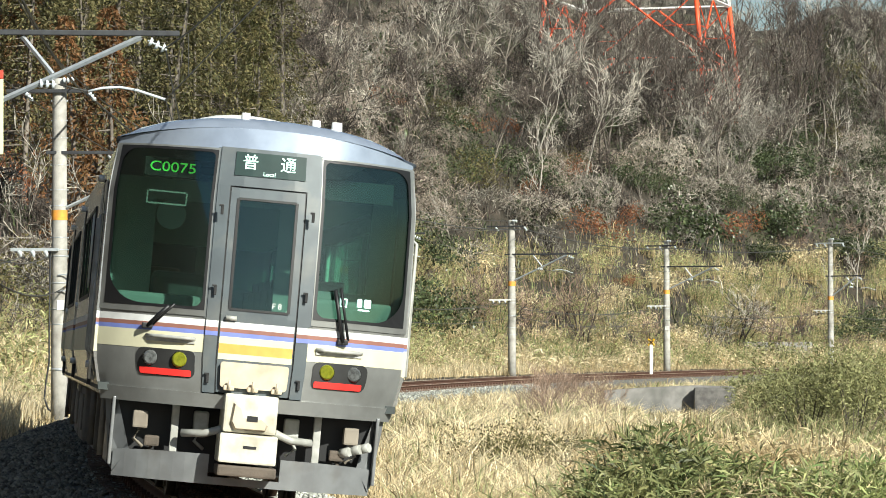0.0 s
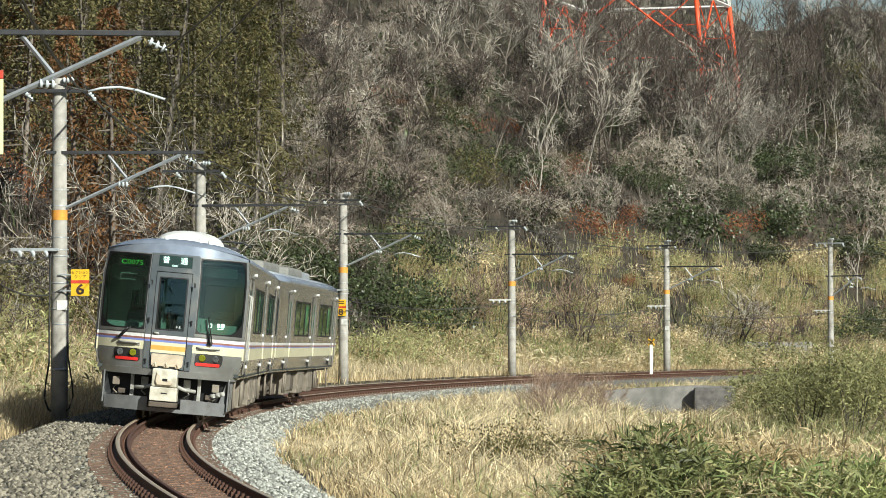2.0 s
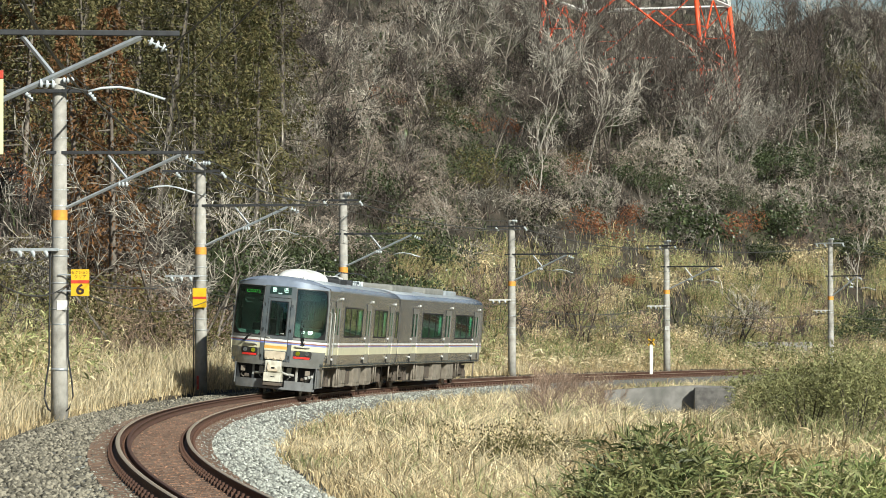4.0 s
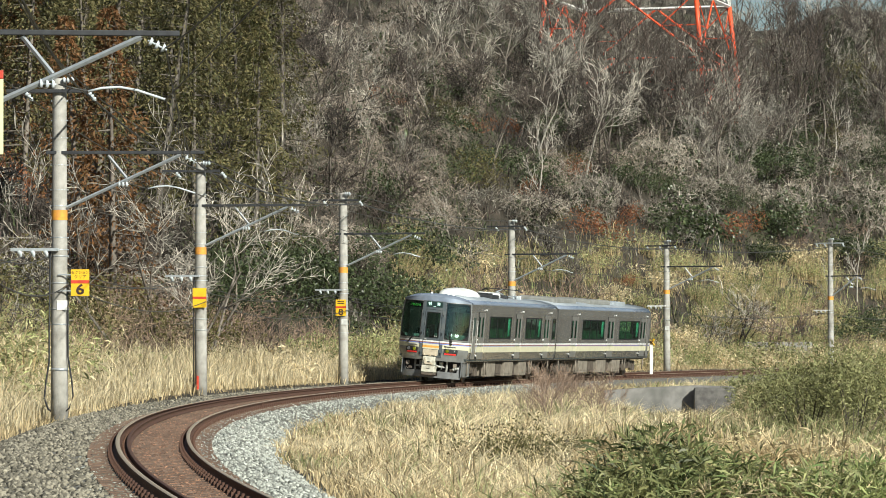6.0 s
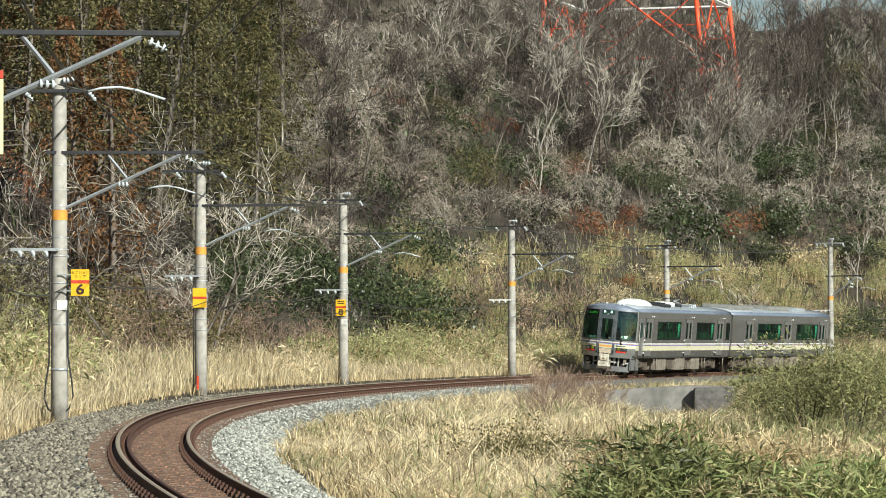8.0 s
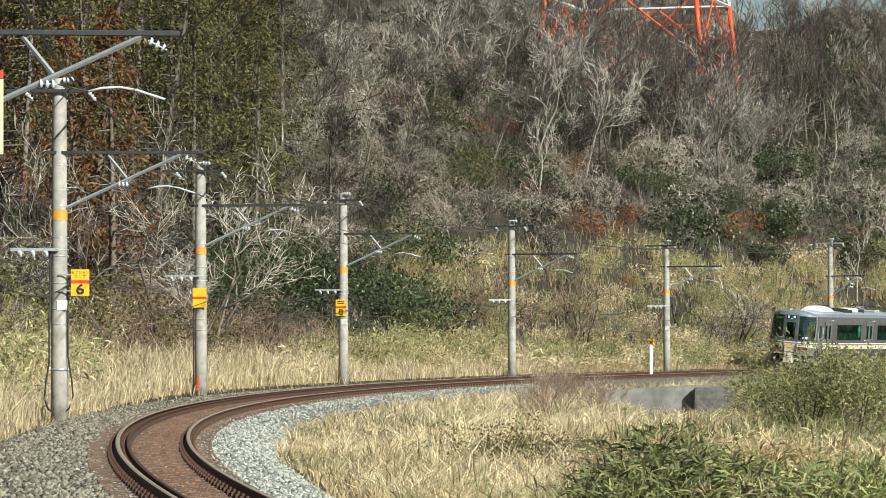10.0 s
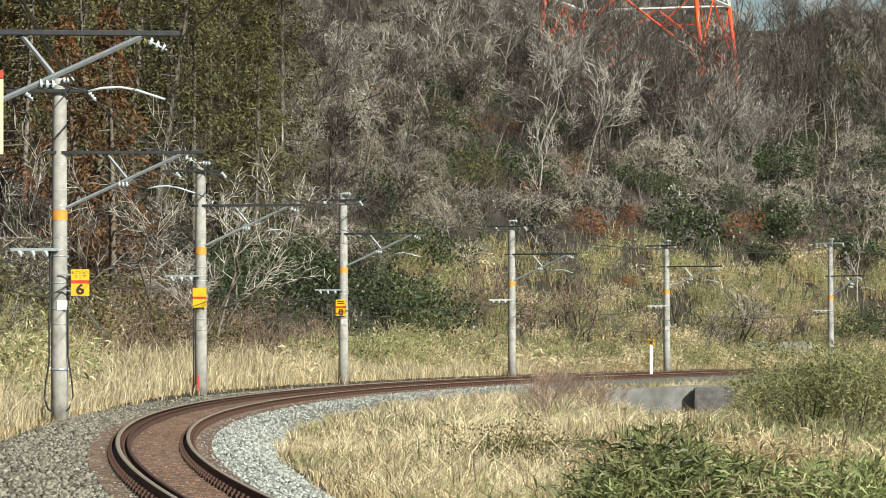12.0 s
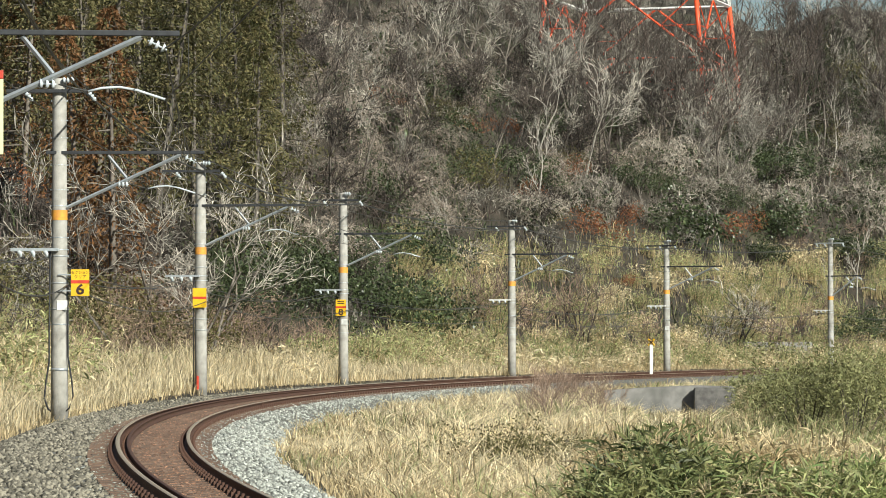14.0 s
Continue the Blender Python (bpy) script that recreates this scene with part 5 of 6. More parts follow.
def build_undergrowth():
    """Dead ferns, vines and saplings that cover the hillside between the trees."""
    n = 80000
    y = R.uniform(105, 380, n)
    x = R.uniform(-0.135, 0.15, n) * y
    s, d = to_track(x, y)
    keep = (d > 7) & (d < 70)
    x, y, d = x[keep], y[keep], d[keep]
    tone = lumps(x, y, 3.5, 6) + R.normal(0, 0.35, len(x))
    hh = R.uniform(0.4, 1.6, len(x)) * (0.8 + 0.4 * lumps(x, y, 2.2, 9))
    for nm, lb, sel, m in (("pale_undergrowth", "tangle of pale dead vines and canes on the hillside", tone < -0.75, M_TWIG),
                           ("brown_undergrowth", "tangle of brown saplings and dead ferns on the hillside", (tone >= -0.75) & (tone < 0.35), M_TWIGDK),
                           ("green_undergrowth", "dark evergreen undergrowth on the hillside", tone >= 0.35, M_EVER)):
        k = int(sel.sum())
        V, F = blades(with_ground(x[sel], y[sel]), hh[sel] + 0.1, R.uniform(0.03, 0.08, k), R.uniform(0.2, 1.1, k), 0.5)
        tagged(new(nm, mesh_np(nm, V, F, [m])), lb, "undergrowth", kind="stuff")


def tussocks(name, label, x, y, each, h, w, material, spread=0.16, lean=(0.15, 0.95), wind=(0.25, -0.1)):
    """Tufts of grass: blades fan out from each root and arch over."""
    n = len(x)
    k = np.repeat(np.arange(n), each)
    m = len(k)
    a = R.rand(m) * 6.283
    rad = spread * np.sqrt(R.rand(m)) * (0.6 + 0.8 * R.rand(n)[k])
    P = with_ground(x[k] + np.cos(a) * rad, y[k] + np.sin(a) * rad)
    out = np.stack([np.cos(a), np.sin(a), 0 * a], 1) * R.uniform(*lean, m)[:, None]
    bias = np.stack([R.normal(wind[0], 0.35, n), R.normal(wind[1], 0.35, n), 0 * x], 1)[k] * 0.6
    L = h[k] * R.uniform(0.5, 1.25, m)
    D0 = out * 0.45 + bias * 0.5 + R.normal(0, 0.08, (m, 3)) + [0, 0, 1]
    D1 = out * 1.6 + bias * 1.5 + R.normal(0, 0.15, (m, 3)) + [0, 0, 0.42]
    V, F = strands(P, D0, D1, L, R.uniform(0.6, 1.3, m) * w)
    tagged(new(name, mesh_np(name, V, F, [material])), label, "grass", kind="stuff")


def build_grass():
    # tall dry reed grass along the outer side
    n = 40000
    s = R.uniform(30, 140, n)
    d = 3.3 + 6.0 * R.rand(n) ** 1.2
    clump = lumps(s, d * 3, 1.1, 5) + R.normal(0, 0.35, n)
    keep = (clump > -0.55) & ~((s > 36) & (s < 47) & (d < 3.5))
    s, d = s[keep], d[keep]
    x, y, _ = at_track(s, d)
    hh = R.uniform(0.6, 1.9, len(s)) * (0.8 + 0.35 * lumps(s, d, 1.6, 3)) * sstep(2.6, 4.4, d) * np.where(s < 60, 0.8, 1.0) * np.where(s > 108, 0.65, 1)
    grass_patch("tall_dry_grass", "tall pale dry reed grass beside the track", with_ground(x, y), hh + 0.15, R.uniform(0.016, 0.045, len(s)), R.uniform(0.05, 0.6, len(s)), M_PALE)
    # low fringe
    n = 14000
    s, d = R.uniform(25, 200, n), 2.9 + 2.6 * R.rand(n)
    x, y, _ = at_track(s, d)
    grass_patch("verge_grass", "short dry grass along the edge of the stones", with_ground(x, y), R.uniform(0.1, 0.45, n), R.uniform(0.012, 0.03, n), R.uniform(0.1, 0.8, n), M_DRY)
    # grass that covers the foot of the slope
    n = 42000
    y = R.uniform(100, 300, n)
    b = R.uniform(-0.135, 0.15, n)
    x = b * y
    s, d = to_track(x, y)
    keep = (d > 4.5) & (d < np.where(b > -0.015, 20, 9.5))
    x, y = x[keep], y[keep]
    tone = lumps(x, y, 2.4, 11) + R.normal(0, 0.5, len(x))
    for nm, lb, sel, m in (("slope_green_grass", "yellow-green grass on the foot of the slope", tone > -0.1, M_SASA), ("slope_dry_grass", "straw-coloured grass on the foot of the slope", tone <= -0.1, M_DRY)):
        k = int(sel.sum())
        grass_patch(nm, lb, with_ground(x[sel], y[sel]), R.uniform(0.4, 1.3, k), R.uniform(0.03, 0.055, k), R.uniform(0.1, 0.6, k), m)
    # field inside the curve: a thin sward and many arching tufts
    n = 46000
    y = 36 + 150 * R.rand(n) ** 1.35
    x = R.uniform(-0.09, 0.14, n) * y
    s, d = to_track(x, y)
    keep = d < -2.3 + 0.3 * lumps(x, y, 1.0, 3)
    x, y = x[keep], y[keep]
    grass_patch("field_straw", "trampled straw-coloured dry grass in the field", with_ground(x, y), R.uniform(0.12, 0.4, len(x)), R.uniform(0.012, 0.03, len(x)), R.uniform(0.3, 1.2, len(x)), M_DRY)
    n = 5200
    y = 36 + 150 * R.rand(n) ** 1.35
    b = R.uniform(-0.09, 0.14, n)
    x = b * y
    s, d = to_track(x, y)
    keep = d < -2.6 + 0.35 * lumps(x, y, 1.0, 3)
    x, y, b, d = x[keep], y[keep], b[keep], d[keep]
    tone = lumps(x, y * 0.4, 1.6, 8) + R.normal(0, 0.4, len(x)) + 0.9 * sstep(0.03, 0.1, b) + 0.55 * sstep(58, 42, y)
    h = R.uniform(0.35, 0.85, len(x)) * (1 + 0.3 * lumps(x, y, 1.4, 1)) * (0.55 + 0.45 * sstep(-2.6, -5, d))
    w = np.interp(y, [38, 70, 180], [0.018, 0.024, 0.036])
    for nm, lb, sel, m in (("field_dry_grass", "dense tufts of pale dry grass covering the field", tone < 0.35, M_PALE),
                           ("field_tan_grass", "tan withered grass tufts in the field", (tone >= 0.35) & (tone < 0.85), M_DRY),
                           ("field_green_grass", "yellow-green grass tufts among the dry stalks", tone >= 0.85, M_SASA)):
        tussocks(nm, lb, x[sel], y[sel], 26, h[sel], np.repeat(w[sel], 26), m, 0.26)


def build_plants():
    # cedars on the shoulder of the hill
    cg = [cedar(k, R.uniform(13, 16), R.uniform(2.0, 2.6), 7000, M_CEDAR, "tall dark green cedar with drooping sprays") for k in (11, 12, 13)]
    cr = [cedar(k, R.uniform(11, 14), R.uniform(1.8, 2.2), 4000, M_CEDARRED, "tall cedar with winter-browned reddish foliage") for k in (21, 22)]
    scatter(cg, hill_points(34, -0.15, -0.06, 17, 36, 125, 215, 2.4) + [(b * y, y) for b, y in ((-0.049, 178), (-0.054, 172), (-0.046, 190), (-0.058, 181), (-0.052, 196))], (0.85, 1.15))
    scatter(cr, [(b * y, y) for b, y in ((-0.103, 133), (-0.094, 131), (-0.126, 150))], (0.9, 1.1))
    fb = [bare_tree(k, 7.5, 0.75, 4, 0.075, 1, M_BARK, M_TWIG, 2, 0.7, "leafless grey-brown tree standing before the dark cedars", 0.013) for k in (38, 39)]
    scatter(fb, [(b * y, y) for b, y in ((-0.086, 122), (-0.075, 127), (-0.068, 131), (-0.079, 130), (-0.072, 134))], (1.0, 1.35))
    # bare trees all over the hill
    low = lambda b: np.where((b > -0.1) & (b < -0.01), 18, np.where(b < 0.11, 24, 20))
    bt = [bare_tree(k, R.uniform(5.5, 8.5), 0.72, 3, 0.1, 1, M_BARK, (M_TWIG, M_TWIGDK, M_TWIGDK)[k % 3], 3, 0.6, "leafless grey-brown tree with a twiggy crown", 0.019) for k in range(31, 38)]
    scatter(bt, hill_points(90, -0.09, 0.15, 12, 34, 120, 330, 2.2, lambda x, y, b, d: d > low(b)) + hill_points(120, -0.045, 0.15, 28, 66, 200, 360, 1.8), (0.55, 1.1))
    pb = [bare_tree(k, 6.5, 0.6, 3, 0.085, 1, M_PALEBARK, M_PALEBARK, 2, 0.8, "leafless tree with a slender pale trunk", 0.018) for k in (41, 42, 43)]
    scatter(pb, hill_points(17, -0.0, 0.15, 13, 50, 130, 330, 3), (0.6, 1.2))
    rt = [bare_tree(k, R.uniform(6.5, 8.5), 0.6, 3, 0.11, 1, M_BARK, (M_TWIGDK, M_TWIG)[k % 2], 3, 0.75, "tall leafless tree on the ridge", 0.017, "ridge_tree", "bare trees along the ridge") for k in (45, 46, 47, 48)]
    fr = [copy_thing(rt[0], Matrix()), copy_thing(rt[1], Matrix()), copy_thing(rt[3], Matrix())]
    scatter(rt, hill_points(120, -0.03, 0.15, 26, 90, 235, 420, 1.6), (0.85, 1.3))
    scatter(fr, hill_points(40, 0.02, 0.1, 24, 40, 262, 285, 1.3) + hill_points(9, 0.04, 0.092, 26, 44, 284, 292, 1.2) + hill_points(44, 0.08, 0.15, 30, 56, 285, 350, 1.5), (1.05, 1.4))
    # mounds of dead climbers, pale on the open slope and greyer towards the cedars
    vp = [vine_mound(k, M_VINE, "rounded mound of pale dead climbers over dark filling leaves") for k in (141, 142, 143)]
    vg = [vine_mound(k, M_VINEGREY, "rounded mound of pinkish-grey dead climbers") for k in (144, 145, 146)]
    stand_sized(vp, [(15.2, 261.5, 4.2, 3.6), (18.2, 264.3, 4.6, 4.1), (21.0, 266.5, 4.2, 3.5), (10.3, 237.9, 4.2, 4.4), (5.4, 228.4, 4.4, 3.0), (22.6, 269.8, 3.9, 2.6), (32.4, 278.6, 6.3, 5.0), (30.0, 286.0, 5.1, 4.2),
                     (25.2, 265.6, 4.7, 4.3), (36.6, 297.9, 4.3, 4.3), (4.5, 237.0, 2.3, 1.9), (13.9, 246.8, 3.6, 2.4), (36.5, 284.0, 5.0, 3.4), (20.2, 262.0, 4.4, 3.0), (33.0, 258.0, 4.6, 3.0)], 4.0, 3.0)
    stand_sized(vg, [(-7.8, 225.6, 3.9, 3.3), (-6.5, 216.7, 4.6, 3.9), (-3.8, 225.0, 4.6, 4.4), (-1.9, 219.1, 4.2, 3.2), (-7.0, 200.8, 3.6, 2.9), (-4.6, 212.1, 3.8, 2.8), (-0.8, 214.1, 3.7, 2.8),
                     (-1.7, 243.1, 4.6, 4.3), (-5.6, 239.8, 4.2, 3.5), (-8.7, 239.3, 3.8, 2.7), (-3.5, 256.5, 4.3, 3.3), (-6.8, 187.9, 3.3, 2.7), (-5.0, 189.2, 3.1, 2.2), (1.9, 251.3, 4.2, 3.3)], 4.0, 3.0)
    more = [copy_thing(vg[i], Matrix()) for i in range(3)]
    scatter(more, hill_points(20, -0.05, 0.0, 20, 44, 170, 270, 2.2) + hill_points(22, 0.0, 0.15, 22, 40, 220, 320, 3), (0.5, 0.95))
    # thickets
    th = [bare_tree(k, R.uniform(2.6, 3.6), 1.1, 2, 0.045, 6, M_TWIGDK, (M_TWIG, M_TWIGDK)[k % 2], 3, 0.05, "dense leafless thicket of tangled twigs", 0.019, "bare_shrub", "thickets on the hillside") for k in range(51, 57)]
    scatter(th, hill_points(80, -0.05, 0.15, 16, 50, 150, 345, 2.0) + hill_points(34, -0.132, -0.07, 9.5, 17, 90, 165, 1.8), (0.7, 1.3))
    # evergreen shrubs low on the slope
    ev = [leafy_shrub(k, 3.4, 3.2, 1900, 0.19, "evergreen_shrub", "dark glossy evergreen shrub on the slope", "evergreen shrubs", M_EVER, thin=0.5) for k in (61, 62, 63)]
    rest = [copy_thing(ev[i], Matrix()) for i in (0, 1, 2)]
    stand_sized(ev, [(-13.2, 147.2, 2.4, 2.3), (-9.9, 167.2, 3.6, 3.2), (-7.9, 172.5, 4.0, 3.6), (-6.1, 175.0, 3.2, 3.4), (-3.7, 182.3, 3.6, 3.6), (-1.9, 182.6, 3.8, 4.0), (-3.3, 205.9, 2.6, 4.0)], 3.2, 3.0)
    stand_sized(rest[:2], [(17.0, 246.4, 5.4, 5.0), (25.2, 274.3, 4.9, 4.0), (26.3, 263.6, 4.7, 4.7), (13.9, 254.3, 2.6, 2.6), (30.1, 266.9, 4.8, 2.6), (6.4, 236.1, 3.1, 2.0), (-11.8, 164.5, 2.6, 2.3),
                           (6.4, 252.2, 3.5, 2.6), (11.9, 265.4, 4.0, 2.8), (31.4, 319.5, 4.1, 3.6), (23.1, 256.2, 3.3, 2.6), (-0.7, 187.6, 2.0, 1.9), (34.0, 270.0, 4.6, 3.2), (30.5, 255.0, 4.0, 2.8), (28.3, 250.0, 3.6, 2.4), (36.4, 266.0, 4.6, 3.2)], 3.2, 3.0)
    scatter(rest[2:], hill_points(36, 0.0, 0.15, 22, 36, 225, 320, 2.2) + hill_points(9, -0.07, -0.004, 10, 17, 140, 200, 2.2), (0.7, 1.15))
    # olive and brown-green shrubs
    ov = [leafy_shrub(k, 3.4, 3.2, 2200, 0.15, "olive_hill_shrub", "dull olive-brown leafy shrub on the slope", "olive shrubs on the hillside", M_OLIVE, 0.5, thin=0.4) for k in (65, 66)]
    stand_sized(ov, [(2.3, 227.8, 4.3, 3.6), (32.0, 295.9, 4.8, 4.3), (6.6, 230.6, 2.4, 2.2), (37.5, 318.5, 5.7, 5.7), (33.8, 327.5, 4.8, 6.4), (-0.5, 236.0, 3.6, 2.6), (8.6, 246.0, 3.4, 2.2), (-13.2, 122, 3.6, 3.4), (-11.9, 126, 3.6, 3.8), (-10.6, 130, 3.4, 3.2), (-15.2, 119, 3.4, 3.6), (-9.6, 140, 3.4, 3.2)], 3.2, 3.0)
    # pines on the skyline
    pn = [cedar(k, 5.5, 2.3, 1900, M_PINE, "dark pine on the ridge line") for k in (25, 26)]
    scatter(pn, hill_points(18, 0.098, 0.145, 33, 52, 285, 345, 2.2), (0.9, 1.35))
    # bamboo grass on the slope foot
    sa = [reed_clump(k, 520, (M_SASA, M_BUSH, M_PALE, M_SASA, M_SASADK)[k % 5], "bamboo_grass_clump", "upright yellow-green bamboo grass clump", "bamboo grass on the slope") for k in (71, 72, 73, 74, 75)]
    scatter(sa, hill_points(220, -0.012, 0.15, 4.6, 18.5, 140, 300, 1.1, lambda x, y, b, d: d < np.where(b < 0.11, 18.5, 13))
            + hill_points(34, -0.14, -0.09, 5.0, 12, 72, 150, 1.2) + hill_points(26, -0.045, -0.006, 5.5, 10.5, 130, 185, 1.1) + hill_points(22, 0.07, 0.107, 9, 17, 195, 260, 1.1), (0.6, 1.25))
    # leafless bushes standing in the bamboo grass
    gb = [bare_tree(k, R.uniform(2.4, 3.0), 0.8, 2, 0.03, 7, M_TWIGDK, (M_TWIGRED, M_TWIG, M_TWIGRED)[k % 3], 3, 0.6, "leafless brown brush among the bamboo grass", 0.012, "grey_brush", "brush on the slope foot") for k in (57, 58, 59)]
    stand_sized(gb, [(8.4, 211.3, 4.1, 5.0), (19.8, 232.6, 5.3, 5.2), (3.1, 199.8, 3.6, 4.3), (1.1, 192.1, 2.8, 4.2), (-10.8, 147.0, 4.8, 2.6), (-11.7, 133.1, 3.7, 2.6), (-8.9, 163.5, 4.8, 2.4), (7.7, 220.2, 3.2, 3.7),
                     (-15.3, 130.7, 3.2, 2.3), (-14.3, 143.2, 3.5, 2.8), (-12.7, 162.2, 3.7, 2.9), (-10.5, 134.0, 3.2, 1.7), (-9.0, 141.0, 3.4, 1.6), (17.2, 226.0, 3.4, 3.6), (5.4, 205.0, 3.0, 3.6), (2.2, 196.0, 3.4, 3.6), (10.6, 214.0, 3.2, 3.2), (12.9, 219.0, 3.0, 3.0), (21.6, 229.0, 4.0, 4.4), (-0.4, 188.0, 3.0, 3.2), (27.6, 240.0, 4.0, 2.8)], 2.6, 2.8)
    low_brush = [copy_thing(gb[i], Matrix()) for i in (0, 2)]
    scatter(low_brush, hill_points(30, -0.108, -0.035, 7.5, 11, 100, 180, 1.4) + hill_points(10, 0.1, 0.15, 12, 20, 220, 290, 2.0), (0.75, 1.05))
    gr = [reed_clump(k, 620, M_SASA, "bamboo_grass_clump", "tall yellow-green bamboo grass clump", "bamboo grass on the slope", 2.3, 2.2) for k in (78, 79)]
    scatter(gr, hill_points(26, -0.14, -0.104, 5.0, 11, 70, 130, 1.1) + hill_points(22, 0.106, 0.15, 11, 19, 215, 290, 1.3) + hill_points(14, -0.035, -0.005, 5.5, 9, 140, 185, 1.0), (0.8, 1.2))
    st = [reed_clump(k, 420, M_PALE, "straw_tuft", "pale dry straw tuft among the bamboo grass", "straw tufts on the slope", 1.5, 1.8, 0.4) for k in (76, 77)]
    scatter(st, hill_points(90, -0.06, 0.15, 4.0, 11, 110, 290, 1.2), (0.6, 1.2))
    # russet clumps
    ru = [leafy_shrub(k, 3.0, 3.2, 1200, 0.17, "russet_shrub", "shrub holding rust-red dead leaves", "russet shrubs", M_RUSSET, 0.4) for k in (81, 82)]
    stand_sized(ru, [(11.0, 234.2, 3.8, 2.9), (21.6, 257.4, 3.0, 3.0), (24.1, 296.4, 3.4, 2.9), (4.2, 244.2, 2.8, 2.0), (1.8, 239.2, 2.0, 1.8), (9.3, 244.0, 2.4, 2.4), (5.9, 232.1, 1.9, 2.3), (12.6, 241.9, 2.2, 2.0),
                     (11.7, 229.0, 1.7, 1.1), (-3.5, 231.9, 2.3, 2.3), (-17.9, 146.4, 1.8, 3.3), (33.0, 292.2, 1.9, 1.4)], 2.9, 3.0)


def build_plants_near():
    """Bushes of the field inside the curve."""
    big = [leafy_shrub(k, 2.9, 2.7, 3600, 0.13, "field_bush", "yellow-green leafy bush in the field", "bushes in the field", M_BUSH, 0.5, M_TWIGDK, 0.25, 0.26) for k in (91, 92)]
    pl = [(b * y, y) for b, y in ((0.094, 96), (0.1, 92), (0.106, 97), (0.112, 92), (0.118, 97), (0.124, 92), (0.13, 96), (0.136, 92), (0.104, 84), (0.118, 82), (0.13, 84))]
    scatter(big, pl, (0.8, 1.06))
    near = [leafy_shrub(k, 2.0, 1.55, 2500, 0.27, "bamboo_grass_bush", "low green bamboo grass with long pointed leaves", "bamboo grass in the foreground", (M_LONGGREEN, M_SASADK)[k % 2], 0.35, M_DRY, 0.35, 0.12) for k in (101, 102)]
    dry = [leafy_shrub(k, 2.1, 1.45, 2200, 0.36, "dry_bamboo_bush", "withered straw-coloured bamboo grass with long leaves", "bamboo grass in the foreground", m, 0.3, M_DRY, 0.3, 0.075) for k, m in ((103, M_LONGDRY), (104, M_DRY), (105, M_SASA))]
    pl = [(b * y, y) for b, y in ((0.067, 38.5), (0.074, 39), (0.081, 38.5), (0.074, 42.5), (0.115, 37.5))]
    scatter(near, pl, (0.72, 0.98))
    pl = [(b * y, y) for b, y in ((0.058, 38.5), (0.064, 42), (0.083, 41), (0.072, 40), (0.096, 38), (0.108, 38.5), (0.115, 40), (0.125, 38), (0.133, 39), (0.086, 43), (0.095, 44), (0.112, 43), (0.122, 44), (0.132, 43), (0.056, 47), (0.075, 48), (0.088, 50), (0.1, 49), (0.117, 49), (0.128, 52), (0.11, 55))]
    scatter(dry, pl, (0.68, 0.95))
    br = [bare_tree(k, 1.9, 0.6, 2, 0.014, 7, M_TWIGRED, M_TWIGRED, 3, 0.9, "reddish-brown leafless field shrub", 0.007, "field_shrub", "bare shrubs in the field") for k in (111, 112)]
    scatter(br, [(b * y, y) for b, y in ((0.028, 128), (0.033, 126), (0.037, 130), (0.03, 116), (0.036, 112), (0.024, 100), (0.043, 118), (0.046, 104), (0.03, 92))], (0.7, 0.95))
    ol = [leafy_shrub(k, 1.5, 1.3, 1700, 0.095, "olive_shrub", "dull olive shrub among the dry grass", "olive shrubs in the field", M_OLIVE, 0.5, M_TWIGDK, 0.2, 0.3) for k in (121, 122)]
    scatter(ol, [(b * y, y) for b, y in ((0.041, 66), (0.0385, 64), (0.016, 62), (0.02, 60), (0.024, 63), (0.046, 70), (0.062, 60), (0.03, 58), (0.08, 62))], (0.55, 0.85))


# ---- overhead line: poles with brackets, signs, insulators and wires ----
POLE0 = (12.0, 3.05, 7.7, -0.8)
ALL_POLES = [POLE0] + POLES


def insulator(bm, p, d, n=3, r=0.055, step=0.07):
    """String of porcelain discs from p along d."""
    p, d = Vector(p), Vector(d).normalized()
    for k in range(n):
        c = p + d * step * (k + 0.5)
        tube(bm, [c - d * 0.022, c + d * 0.004, c + d * 0.022], r, 10, r * 0.55)
    tube(bm, [p, p + d * step * n], 0.016, 6)


def pole_frame(k):
    s, o, top, zb = ALL_POLES[k]
    x, y, th = at_track(s, o)
    # local x points to the track, local y along it
    return Matrix.Translation((x, y, 0)) @ Matrix.Rotation(th - math.pi / 2, 4, "Z"), top, zb


